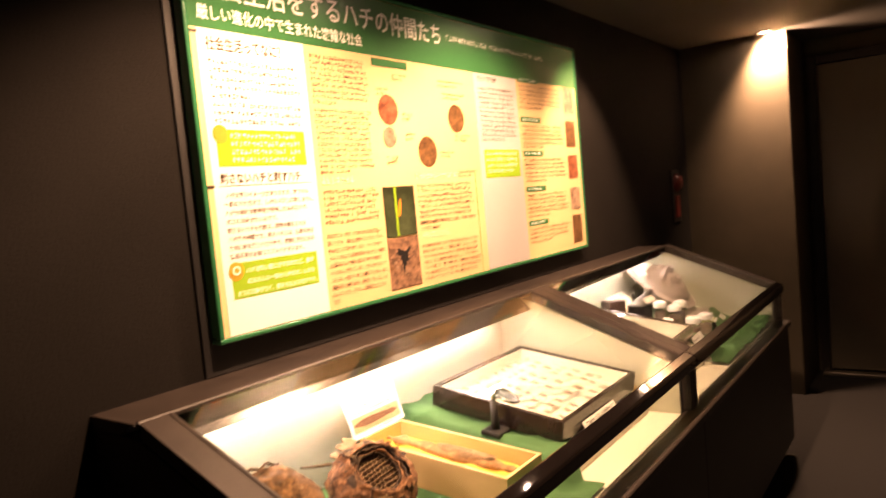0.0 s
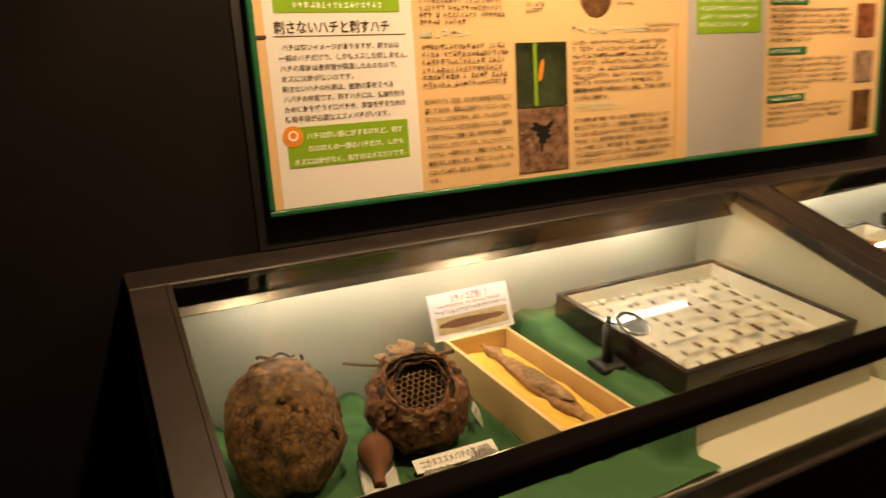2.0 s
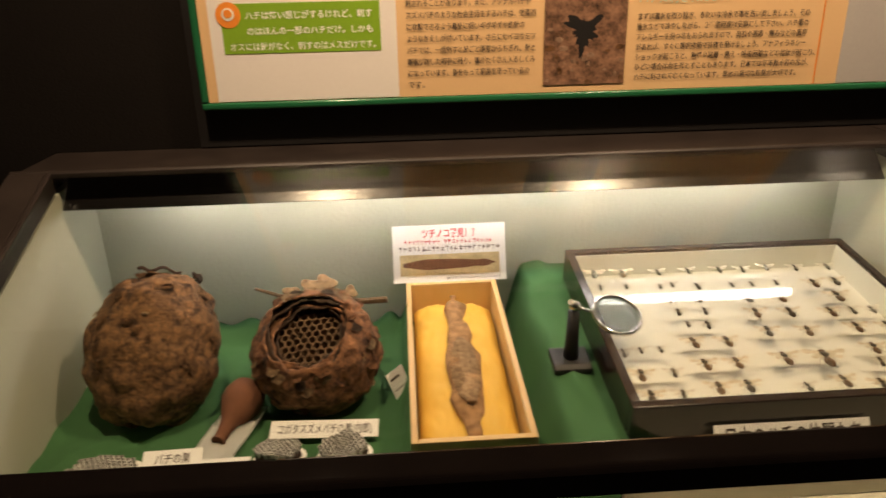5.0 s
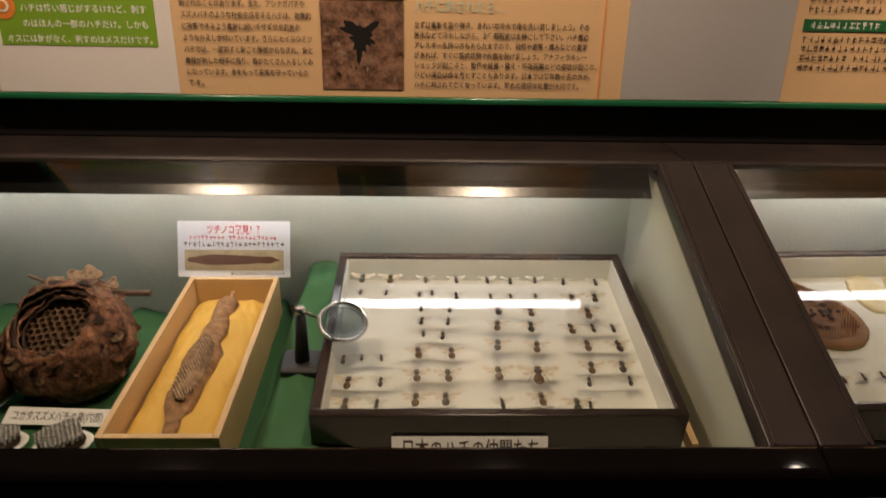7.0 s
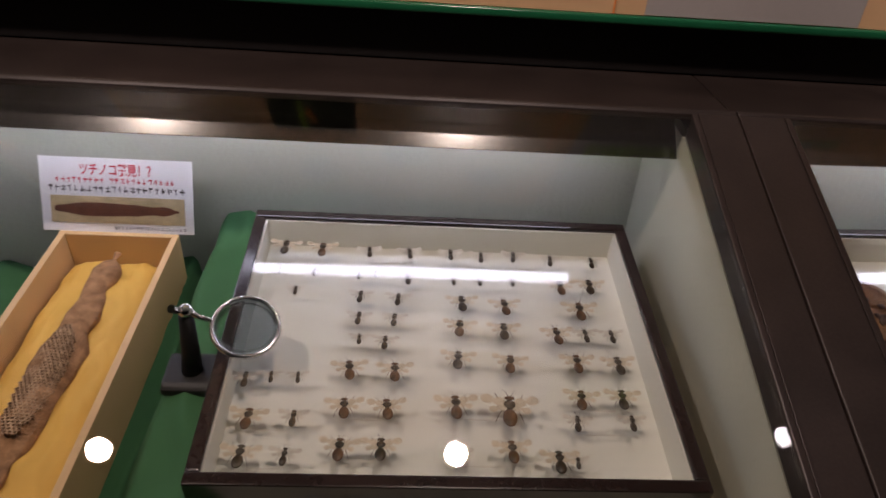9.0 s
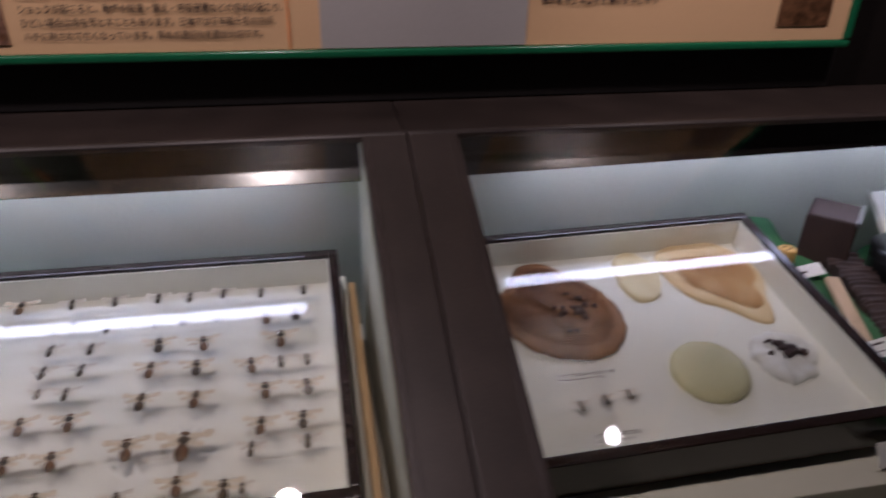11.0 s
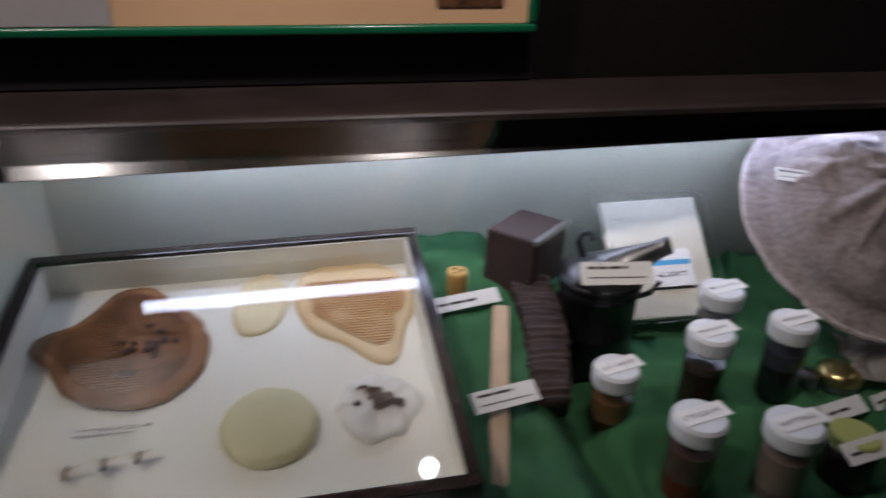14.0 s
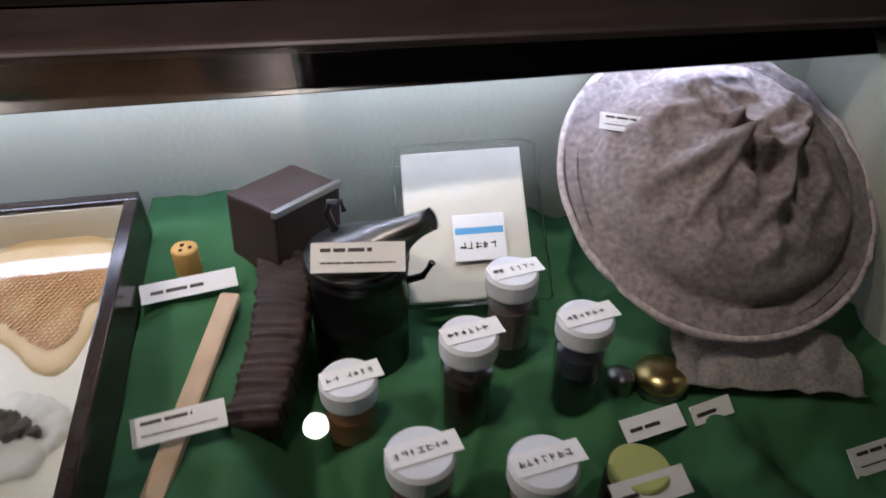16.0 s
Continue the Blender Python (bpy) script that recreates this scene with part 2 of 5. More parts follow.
def display_case(x0, x1, wl, wr, sag=0.0):
    """wl, wr: the widths of the two side rails; sag: how far the lamp and its shield rise along the case."""
    c = thing("display_case", pose((x0 + x1) / 2, -0.3, 0), "dark wood museum display case with sloping glass top, lit inside", "display case", "row of display cases")
    a, b = x0 + 0.001, x1 - 0.001
    g0, g1 = a + wl, b - wr
    part("plinth", box(a + 0.01, b - 0.01, -0.62, 0.039, 0, 0.08, 0.002), M_BLACK, c)
    part("cabinet", box(a, b, -0.682, 0.039, 0.08, 0.636, 0.003), M_BASE, c, "black laminate base cabinet")
    part("sill", prism([(-0.694, 0.637), (0.036, 0.637), (0.036, 0.656), (-0.630, 0.656), (-0.634, 0.664), (-0.690, 0.661), (-0.694, 0.657)], a, b, 0.002), M_FRAME, c)
    part("case_floor", box(g0, g1, -0.629, 0.0, 0.6565, 0.661), M_CASEFLOOR, c, "cream display floor")
    part("back_lining", box(g0 - 0.0135, g1 + 0.0135, 0.001, 0.036, 0.6615, 1.016), M_LINER, c, "pale green papered back lining")
    part("top_shelf", prism([(0.0385, 1.017), (0.0385, 1.045), (-0.116, 1.045), (-0.120, 1.041), (-0.092, 1.0375), (-0.070, 1.017)], a, b, 0.0015), M_FRAME, c)
    part("top_moulding", prism([(-0.1205, 1.0495), (-0.1245, 1.0520), (-0.1300, 1.0510), (-0.1335, 1.0475), (-0.1335, 1.0400), (-0.1205, 1.0390)], a, b, 0.0012), M_FRAME, c, "thin raised wooden moulding")
    for s, u, v in ((1, a, a + wl), (-1, b - wr, b)):
        part("side_rail", prism([(-0.134, slope(-0.134, 0.003)), (-0.637, slope(-0.637, 0.003)), (-0.637, slope(-0.637, -0.03)), (-0.1345, slope(-0.1345, -0.03))], u, v, 0.002), M_FRAME, c)
        i0, i1 = (v - 0.014, v - 0.0015) if s > 0 else (u + 0.0015, u + 0.014)
        o0, o1 = (u, v - 0.015) if s > 0 else (u + 0.015, v)
        prof = [(0.0, 0.6615), (-0.629, 0.6615), (-0.629, slope(-0.629, -0.034)), (-0.135, slope(-0.135, -0.034)), (-0.128, 1.012), (-0.075, 1.016), (0.0, 1.016)]
        part("side_lining", prism(prof, i0, i1), M_LINER, c, "pale green side lining")
        prof2 = [(0.036, 0.657), (-0.629, 0.657), (-0.629, slope(-0.629, -0.034)), (-0.135, slope(-0.135, -0.034)), (-0.09, 1.016), (0.036, 1.016)]
        part("side_board", prism(prof2, o0, o1), M_BASE, c)
        part("corner_post", box(u + 0.002, u + 0.032, -0.658, -0.630, 0.667, 0.799, 0.002) if s > 0 else box(v - 0.032, v - 0.002, -0.658, -0.630, 0.667, 0.799, 0.002), M_FRAME, c)
        h0, h1 = (v - 0.010, v - 0.007) if s > 0 else (u + 0.007, u + 0.010)
        part("rail_bead", prism([(-0.136, slope(-0.136, 0.0055)), (-0.636, slope(-0.636, 0.0055)), (-0.636, slope(-0.636, 0.0032)), (-0.136, slope(-0.136, 0.0032))], h0, h1, 0.0006), M_FRAME, c)
    part("front_rail", prism([(-0.6375, slope(-0.6375, 0.003)), (-0.666, slope(-0.666, 0.003)), (-0.671, slope(-0.671, -0.003)), (-0.671, 0.800), (-0.643, 0.800), (-0.6375, 0.813)], a, b, 0.003), M_LACQUER, c, "glossy black front rail")
    part("top_glass", prism([(-0.135, slope(-0.135)), (-0.611, slope(-0.611)), (-0.637, slope(-0.637, -0.005)), (-0.135, slope(-0.135, -0.005))], g0 + 0.0005, g1 - 0.0005), M_GLASS, c, "clear sloping glass pane")
    part("front_glass", box(a + 0.033, b - 0.033, -0.648, -0.643, 0.6655, 0.7995), M_GLASS, c, "clear low front glass pane")
    shield = prism([(-0.128, 0.983), (-0.130, 0.985), (-0.0796, 1.0365), (-0.0740, 1.034), (-0.123, 0.983)], g0 + 0.002, g1 - 0.002)
    lit = lathe([(0.0, a + 0.175), (0.008, a + 0.175), (0.008, b - 0.15), (0.0, b - 0.15)], 12, Matrix.Translation((0, -0.090, 0.992)) @ Matrix.Rotation(radians(90), 4, "Y"))
    for v in shield.verts[:] + lit.verts[:]:
        if v.co.z < 1.02:
            v.co += Vector((0, 1, 1)) * (sag * (v.co.x - g0) / (g1 - g0))
    part("lamp_shield", shield, M_VAL, c)
    part("light_tube", lit, M_TUBE, c, "lit fluorescent tube")
    return c


display_case(-0.287, 1.252, 0.069, 0.059)
poster = thing("notice_sheet", pose(-0.2875, -0.14, 0.58), "white paper notice taped to the end of the case", "notice")
part("sheet", box(-0.2885, -0.2865, -0.305, 0.02, 0.60, 0.876), mat("white_notice_paper", (0.85, 0.83, 0.80), 0.7, var=0.05, scale=5, bump=0.05), poster)
for i in range(6):
    part("text_line", box(-0.2892, -0.2886, -0.28 + 0.02 * (i % 2), -0.02 - 0.03 * (i % 3), 0.835 - 0.036 * i, 0.846 - 0.036 * i), mat("grey_notice_ink", (0.2, 0.19, 0.18), 0.6, bump=0), poster)
display_case(1.252, 2.715, 0.067, 0.063, 0.018)

# ---- wall panel ----
M_PRINT = mat("tan_printed_sheet", (0.74, 0.50, 0.27), 0.25, var=0.03, scale=3, bump=0.0, spec=0.9)
M_PAPER = mat("white_printed_sheet", (0.78, 0.76, 0.73), 0.25, var=0.03, scale=3, bump=0.0, spec=0.9)
M_BAND = mat("dark_green_print", (0.02, 0.13, 0.045), 0.30, var=0.15, scale=2, bump=0.0)
M_LEAF = mat("leaf_green_print", (0.20, 0.38, 0.03), 0.36, var=0.08, scale=5, bump=0.0)
M_INK = mat("dark_ink", (0.05, 0.035, 0.025), 0.5, var=0.1, bump=0)
M_INKW = mat("white_ink", (0.82, 0.82, 0.78), 0.5, var=0.03, bump=0)
M_INKG = mat("pale_outline_ink", (0.45, 0.55, 0.42), 0.5, var=0.05, bump=0)
M_INKR = mat("red_ink", (0.62, 0.03, 0.05), 0.5, var=0.05, bump=0)
M_ORANGE = mat("orange_print", (0.75, 0.25, 0.04), 0.4, var=0.1, scale=30, bump=0)
M_PHOTO_DARK = mat("dark_green_photo", (0.012, 0.018, 0.008), 0.3, var=0.6, scale=14, bump=0, alt=(0.06, 0.08, 0.04))
M_PHOTO_SOIL = mat("reddish_soil_photo", (0.03, 0.012, 0.008), 0.3, var=0.9, scale=62, bscale=190, bump=0, alt=(0.36, 0.20, 0.13))
M_PHOTO_NEST = mat("brown_nest_photo", (0.03, 0.013, 0.006), 0.3, var=0.7, scale=60, bump=0, alt=(0.22, 0.11, 0.05))
M_PHOTO_PINK = mat("pale_brown_photo", (0.14, 0.075, 0.045), 0.3, var=0.6, scale=40, bump=0, alt=(0.42, 0.28, 0.2))
M_PHOTO_RED = mat("red_photo", (0.10, 0.016, 0.008), 0.3, var=0.6, scale=40, bump=0, alt=(0.36, 0.13, 0.07))


M_GREYPRINT = mat("grey_white_printed_sheet", (0.45, 0.44, 0.43), 0.25, var=0.05, scale=2, bump=0.0, spec=0.9)
for laminate in (M_PRINT, M_PAPER, M_GREYPRINT):
    gloss = laminate.node_tree.nodes["Principled BSDF"]
    gloss.inputs["Coat Weight"].default_value, gloss.inputs["Coat Roughness"].default_value = 1.0, 0.21


def lettering(parent, body, m, height, width, material, name="text_line", heavy=0.011):
    """A line of writing in the plane of m, starting at its origin, height tall and width wide (0: as it falls)."""
    cu = bpy.data.curves.new(name, "FONT")
    cu.body, cu.size, cu.resolution_u, cu.offset = body, 1.0, 2, heavy
    ob = bpy.data.objects.new(name, cu)
    scene.collection.objects.link(ob)
    dg = bpy.context.evaluated_depsgraph_get()
    me = bpy.data.meshes.new_from_object(ob.evaluated_get(dg))
    bpy.data.objects.remove(ob)
    bm = bmesh.new()
    bm.from_mesh(me)
    bpy.data.meshes.remove(me)
    wide = max(v.co.x for v in bm.verts)
    sx = width / wide if width else height
    bm.transform(m @ Matrix.Diagonal((sx, height, 1, 1)))
    return part(name, bm, material, parent)


def plain_bars(parent, m, width, height, material, seed):
    """One row of unreadable writing as plain bars."""
    rnd = random.Random(seed)
    bm = bmesh.new()
    x = 0.0
    while x < width:
        e = min(width, x + height * rnd.uniform(2.0, 5.0))
        bm.faces.new([bm.verts.new(m @ Vector(p)) for p in ((x, 0, 0), (e, 0, 0), (e, height * 0.75, 0), (x, height * 0.75, 0))])
        x = e + height * 0.5
    return part("text_line", bm, material, parent)


def bars(parent, m, width, n, pitch, height, material, last=0.5, seed=1, name="text_block"):
    """n rows of unreadable writing as small bars, running down from the origin of m."""
    rnd = random.Random(seed)
    bm = bmesh.new()
    for i in range(n):
        end = width * (last if i == n - 1 else rnd.uniform(0.93, 1.0))
        x = 0.0
        while x < end - height * 0.5:
            w = height * rnd.uniform(0.5, 0.9)
            for k in range(rnd.choice((1, 2, 2, 3))):
                h = height * rnd.uniform(0.12, 0.2)
                z = -i * pitch + height * rnd.uniform(0.0, 0.85)
                bm.faces.new([bm.verts.new(m @ Vector(p)) for p in ((x, z, 0), (x + w, z, 0), (x + w, z + h, 0), (x, z + h, 0))])
            u = x + w * rnd.uniform(0.1, 0.7)
            bm.faces.new([bm.verts.new(m @ Vector(p)) for p in ((u, -i * pitch, 1e-4), (u + height * 0.14, -i * pitch, 1e-4), (u + height * 0.14, -i * pitch + height, 1e-4), (u, -i * pitch + height, 1e-4))])
            x += height * (1.02 if rnd.random() > 0.06 else 1.8)
    return part(name, bm, material, parent)


def on_wall(x, z, y=-0.0027):
    return pose(x, y, z, 90, 0, 0)


PX0, PX1, PZ0, PZ1 = 0.0, 1.993, 1.120, 2.004
panel = thing("information_panel", pose(1.0, 0.04, 1.05), "large green-edged printed information panel about wasps and bees", "information panel")
# flat black sheet on the wall, reaching past the panel, furthest below it
part("backing_board", box(-0.022, 2.002, 0.031, 0.0395, 1.0475, 2.012, 0.001), M_BLACK, panel, "flat black sheet behind the panel")
part("board", box(PX0 + 0.013, PX1 - 0.013, 0.0, 0.0305, PZ0 + 0.013, PZ1 - 0.013), M_PRINT, panel, "tan printed board")
for nm, bm in (("bottom", box(PX0, PX1, -0.006, 0.030, PZ0, PZ0 + 0.0125, 0.005, 4)), ("top", box(PX0, PX1, -0.006, 0.030, PZ1 - 0.0125, PZ1, 0.005, 4)),
               ("left", box(PX0, PX0 + 0.0125, -0.006, 0.030, PZ0 + 0.013, PZ1 - 0.013, 0.005, 4)), ("right", box(PX1 - 0.0125, PX1, -0.006, 0.030, PZ0 + 0.013, PZ1 - 0.013, 0.005, 4))):
    part("edge_strip", bm, M_GREEN, panel, "glossy dark green edge strip", smooth=True)


def sheet(name, x0, x1, z0, z1, material, lift=0.0012, label=""):
    return part(name, box(x0, x1, -lift, -lift + 0.001, z0, z1), material, panel, label)


def disc(name, x, z, r, material, lift=0.0022, sx=1.0):
    return part(name, lathe([(0, 0), (r, 0), (r, 0.001), (0, 0.001)], 28, pose(x, -lift + 0.001, z, 90) @ Matrix.Diagonal((sx, 1, 1, 1))), material, panel)


sheet("title_band", 0.014, 1.979, 1.828, 1.990, M_BAND, label="dark green title band")
sheet("column", 0.030, 0.348, 1.134, 1.827, M_PAPER, label="white text column")
sheet("column", 1.150, 1.448, 1.134, 1.827, M_GREYPRINT, label="grey-white text column")
lettering(panel, "社会生活をするハチの仲間たち", on_wall(0.035, 1.903), 0.072, 0.935, M_INKW, "title", 0.012)
lettering(panel, "厳しい進化の中で生まれた複雑な社会", on_wall(0.035, 1.850), 0.036, 0.545, M_INKW, "subtitle", 0.01)
bars(panel, on_wall(1.00, 1.917), 0.68, 1, 0.02, 0.018, M_INKW, 1.0, 5, "subtitle")
# first column
lettering(panel, "社会生活ってなに？", on_wall(0.05, 1.783), 0.034, 0.22, M_INK, "heading", 0.015)
bars(panel, on_wall(0.052, 1.750), 0.272, 5, 0.0192, 0.0115, M_INK, 0.4, 11)
bars(panel, on_wall(0.052, 1.654), 0.272, 3, 0.0192, 0.0115, M_INK, 0.95, 12)
sheet("label_box", 0.051, 0.320, 1.519, 1.603, M_LEAF, 0.0022, "leaf green caption box")
disc("label_mark", 0.063, 1.592, 0.021, M_ORANGE, 0.0034)
bars(panel, on_wall(0.090, 1.583), 0.22, 4, 0.0185, 0.0118, M_INKW, 0.9, 13)
for z in (1.818, 1.474):
    sheet("rule", 0.012, 0.032, z - 0.003, z + 0.003, M_INK, 0.0022)
sheet("rule", 0.046, 0.330, 1.4735, 1.4750, M_INK, 0.0022)
lettering(panel, "刺さないハチと刺すハチ", on_wall(0.048, 1.481), 0.027, 0.245, M_INK, "heading", 0.015)
COL1 = ("ハチは怖いイメージがありますが、刺すのは", "一部のハチだけで、しかもメスしか刺しません。", "ハチの毒針は産卵管が発達したものなので、", "オスには針がないのです。",
        "刺さないハチの代表は、植物の葉を食べる", "ハバチの仲間です。刺すハチには、獲物を狩る", "ために針を使うドロバチや、家族を守るための", "防衛手段が必要なスズメバチがいます。")
for i, s in enumerate(COL1):
    lettering(panel, s, on_wall(0.052 if i in (1, 5, 6, 7, 4, 3, 2) else 0.060, 1.4475 - i * 0.0200), 0.0138, 0.272 * len(s) / 21.5, M_INK)
sheet("label_box", 0.051, 0.320, 1.215, 1.297, M_LEAF, 0.0022, "leaf green caption box")
disc("label_mark", 0.064, 1.279, 0.021, M_ORANGE, 0.0034)
disc("label_mark", 0.064, 1.280, 0.0105, M_INKW, 0.0046)
disc("label_mark", 0.064, 1.281, 0.0070, M_ORANGE, 0.0058)
for i, (s, x, w) in enumerate((("ハチは怖い感じがするけれど、刺す", 0.092, 0.215), ("のはほんの一部のハチだけ。しかも", 0.092, 0.215), ("オスには針がなく、刺すのはメスだけです。", 0.061, 0.250))):
    lettering(panel, s, on_wall(x, 1.272 - i * 0.0255), 0.0145, w, M_INKW)
# second column
bars(panel, on_wall(0.365, 1.795), 0.222, 9, 0.0148, 0.0105, M_INK, 0.4, 21)
bars(panel, on_wall(0.365, 1.655), 0.222, 12, 0.0148, 0.0105, M_INK, 0.5, 22)
bars(panel, on_wall(0.365, 1.466), 0.13, 1, 0.02, 0.018, M_INKG, 1.0, 23, "heading")
bars(panel, on_wall(0.365, 1.440), 0.222, 6, 0.0160, 0.0112, M_INK, 0.97, 24)
COL2 = ("自分の子ども（幼虫）のために他の昆虫を捕獲して", "餌にするため、毒針は注射針のようになっており、", "刺されることがあります。また、アシナガバチや", "スズメバチのような社会生活をするハチは、効果的",
        "に攻撃できるよう毒針に細いギザギザや釣針の", "ようなかえしが付いています。さらにセイヨウミツ", "バチでは、一度刺すと針ごと腹部からちぎれ、針と", "毒腺が刺した相手に残り、毒がたくさん入るしくみ", "になっています。身をもって家族を守っているの", "です。")
for i, s in enumerate(COL2):
    lettering(panel, s, on_wall(0.364, 1.3245 - i * 0.0195), 0.0132, 0.226 * len(s) / 23, M_INK)
ph = sheet("photo", 0.606, 0.752, 1.300, 1.449, M_PHOTO_DARK, 0.0022, "dark photo of a thin green stem")
part("stem", prism([(-0.0034, 1.302), (-0.0024, 1.302), (-0.0024, 1.447), (-0.0034, 1.447)], 0.655, 0.664), M_LEAF, ph)
part("bud", lathe([(0, -0.028), (0.005, -0.02), (0.0065, 0.0), (0.004, 0.02), (0, 0.027)], 12, pose(0.676, -0.0032, 1.385, 0, 12, 0) @ Matrix.Diagonal((1, 0.08, 1, 1))), M_ORANGE, ph)
ph = sheet("photo", 0.606, 0.752, 1.146, 1.2965, M_PHOTO_SOIL, 0.0022, "photo of reddish soil with a dark burrow")
bur = bmesh.new()
def bump_at(a, deg, wide):
    d = math.atan2(math.sin(a - radians(deg)), math.cos(a - radians(deg)))
    return math.exp(-(d / radians(wide)) ** 2)


def burrow_r(a):
    return 0.020 + 0.018 * bump_at(a, 38, 20) + 0.016 * bump_at(a, 142, 20) + 0.020 * bump_at(a, 265, 26) + 0.022 * noise.noise(Vector((math.cos(a) * 4, math.sin(a) * 4, 3)))


vs = [bur.verts.new((0.676 + burrow_r(a) * math.cos(a), -0.0026, 1.238 + burrow_r(a) * math.sin(a))) for a in [2 * math.pi * k / 72 for k in range(72)]]
bur.faces.new(vs)
part("burrow", bur, M_BLACK, ph)
rnd = random.Random(21)
for i in range(26):
    px, pz, pr = rnd.uniform(0.612, 0.746), 1.150 + abs(rnd.gauss(0, 0.045)), rnd.uniform(0.002, 0.007)
    if pz < 1.285 and math.hypot(px - 0.676, pz - 1.238) > 0.034:
        cl = lathe([(0, 0), (pr, 0), (pr, 0.0003), (0, 0.0003)], 9, pose(px, -0.0024, pz, 90) @ Matrix.Diagonal((1 + 0.5 * math.sin(i), 0.8, 1, 1)))
        part("printed_clod", cl, M_PHOTO_PINK if i % 2 else M_PHOTO_NEST, ph)
# life cycle figure
sheet("tag", 0.612, 0.775, 1.800, 1.822, M_BAND, 0.0022)
for x, z, r, m in ((0.668, 1.675, 0.044, M_PHOTO_RED), (0.664, 1.595, 0.030, M_PHOTO_PINK), (0.845, 1.552, 0.048, M_PHOTO_NEST), (1.020, 1.662, 0.046, M_PHOTO_NEST)):
    disc("round_photo", x, z, r, m)
for x, z, w, s in ((0.70, 1.775, 0.07, 1), (0.62, 1.73, 0.06, 2), (0.93, 1.775, 0.16, 3), (0.95, 1.735, 0.13, 4), (0.73, 1.66, 0.05, 5), (0.74, 1.60, 0.05, 6), (0.91, 1.545, 0.08, 7), (1.0, 1.60, 0.1, 8), (0.64, 1.53, 0.06, 9), (1.0, 1.48, 0.12, 10)):
    bars(panel, on_wall(x, z), w, 2, 0.014, 0.009, M_INK, 0.7, 30 + s, "caption")
bars(panel, on_wall(0.770, 1.466), 0.24, 1, 0.02, 0.018, M_INKG, 1.0, 41, "heading")
bars(panel, on_wall(0.770, 1.440), 0.31, 8, 0.0160, 0.0112, M_INK, 0.4, 42)
for i, s in enumerate(("攻撃体制に入ります。ハチの毒性を正しく理解し、落ち着いて行動する", "ことが何より重要です。")):
    lettering(panel, s, on_wall(0.770, 1.3265 - i * 0.0185), 0.0132, 0.316 * len(s) / 32, M_INK)
lettering(panel, "ハチに刺されたら…", on_wall(0.770, 1.283), 0.0235, 0.160, M_INKG, "heading", 0.012)
COL3 = ("まずは毒針を取り除き、きれいな冷水で毒を洗い流しましょう。その", "後氷などで冷やしながら、２時間程度は安静にして下さい。ハチ毒の", "アレルギーを持つ方もおられますので、発熱や悪寒・痺みなどの異変", "があれば、すぐに医療機関で診察を受けましょう。アナフィラキシー",
        "ショックが起こると、動悸や眩暈・震え・呼吸困難などの症状が起こり、", "ひどい場合は命を落とすこともあります。日本では毎年数十名の方が、", "ハチに刺されて亡くなっています。早めの適切な処置が大切です。")
for i, s in enumerate(COL3):
    lettering(panel, s, on_wall(0.770, 1.2545 - i * 0.0172), 0.0128, 0.316 * len(s) / 31.5, M_INK)
sheet("rule", 1.106, 1.108, 1.134, 1.480, M_ORANGE, 0.0022)
# third column
bars(panel, on_wall(1.175, 1.800), 0.12, 1, 0.02, 0.018, M_INK, 1.0, 50, "heading")
bars(panel, on_wall(1.175, 1.770), 0.25, 12, 0.0165, 0.0112, M_INK, 0.6, 51)
sheet("label_box", 1.180, 1.428, 1.458, 1.558, M_LEAF, 0.0022, "leaf green caption box")
bars(panel, on_wall(1.192, 1.538), 0.225, 4, 0.021, 0.0120, M_INKW, 0.8, 52)
# fourth column
for i, z in enumerate((1.822, 1.668, 1.535, 1.396, 1.262)):
    sheet("tag", 1.465, 1.628, z - 0.002, z + 0.018, M_BAND, 0.0022)
    bars(panel, on_wall(1.478, z + 0.002), 0.13, 1, 0.02, 0.0115, M_INKW, 1.0, 60 + i, "caption")
    bars(panel, on_wall(1.468, z - 0.022), 0.36, 6 if i < 4 else 4, 0.0165, 0.0112, M_INK, 0.5, 70 + i)
for z0, z1, m, l in ((1.715, 1.825, M_PHOTO_PINK, "photo of a pale brown nest"), (1.572, 1.682, M_PHOTO_NEST, "photo of a small nest on a leaf"), (1.436, 1.535, M_PHOTO_RED, "red photo"), (1.300, 1.395, M_PHOTO_PINK, "photo of a pale brown nest"), (1.155, 1.275, M_PHOTO_NEST, "photo of brown comb cells")):
    sheet("photo", 1.855, 1.945, z0, z1, m, 0.0022, l)

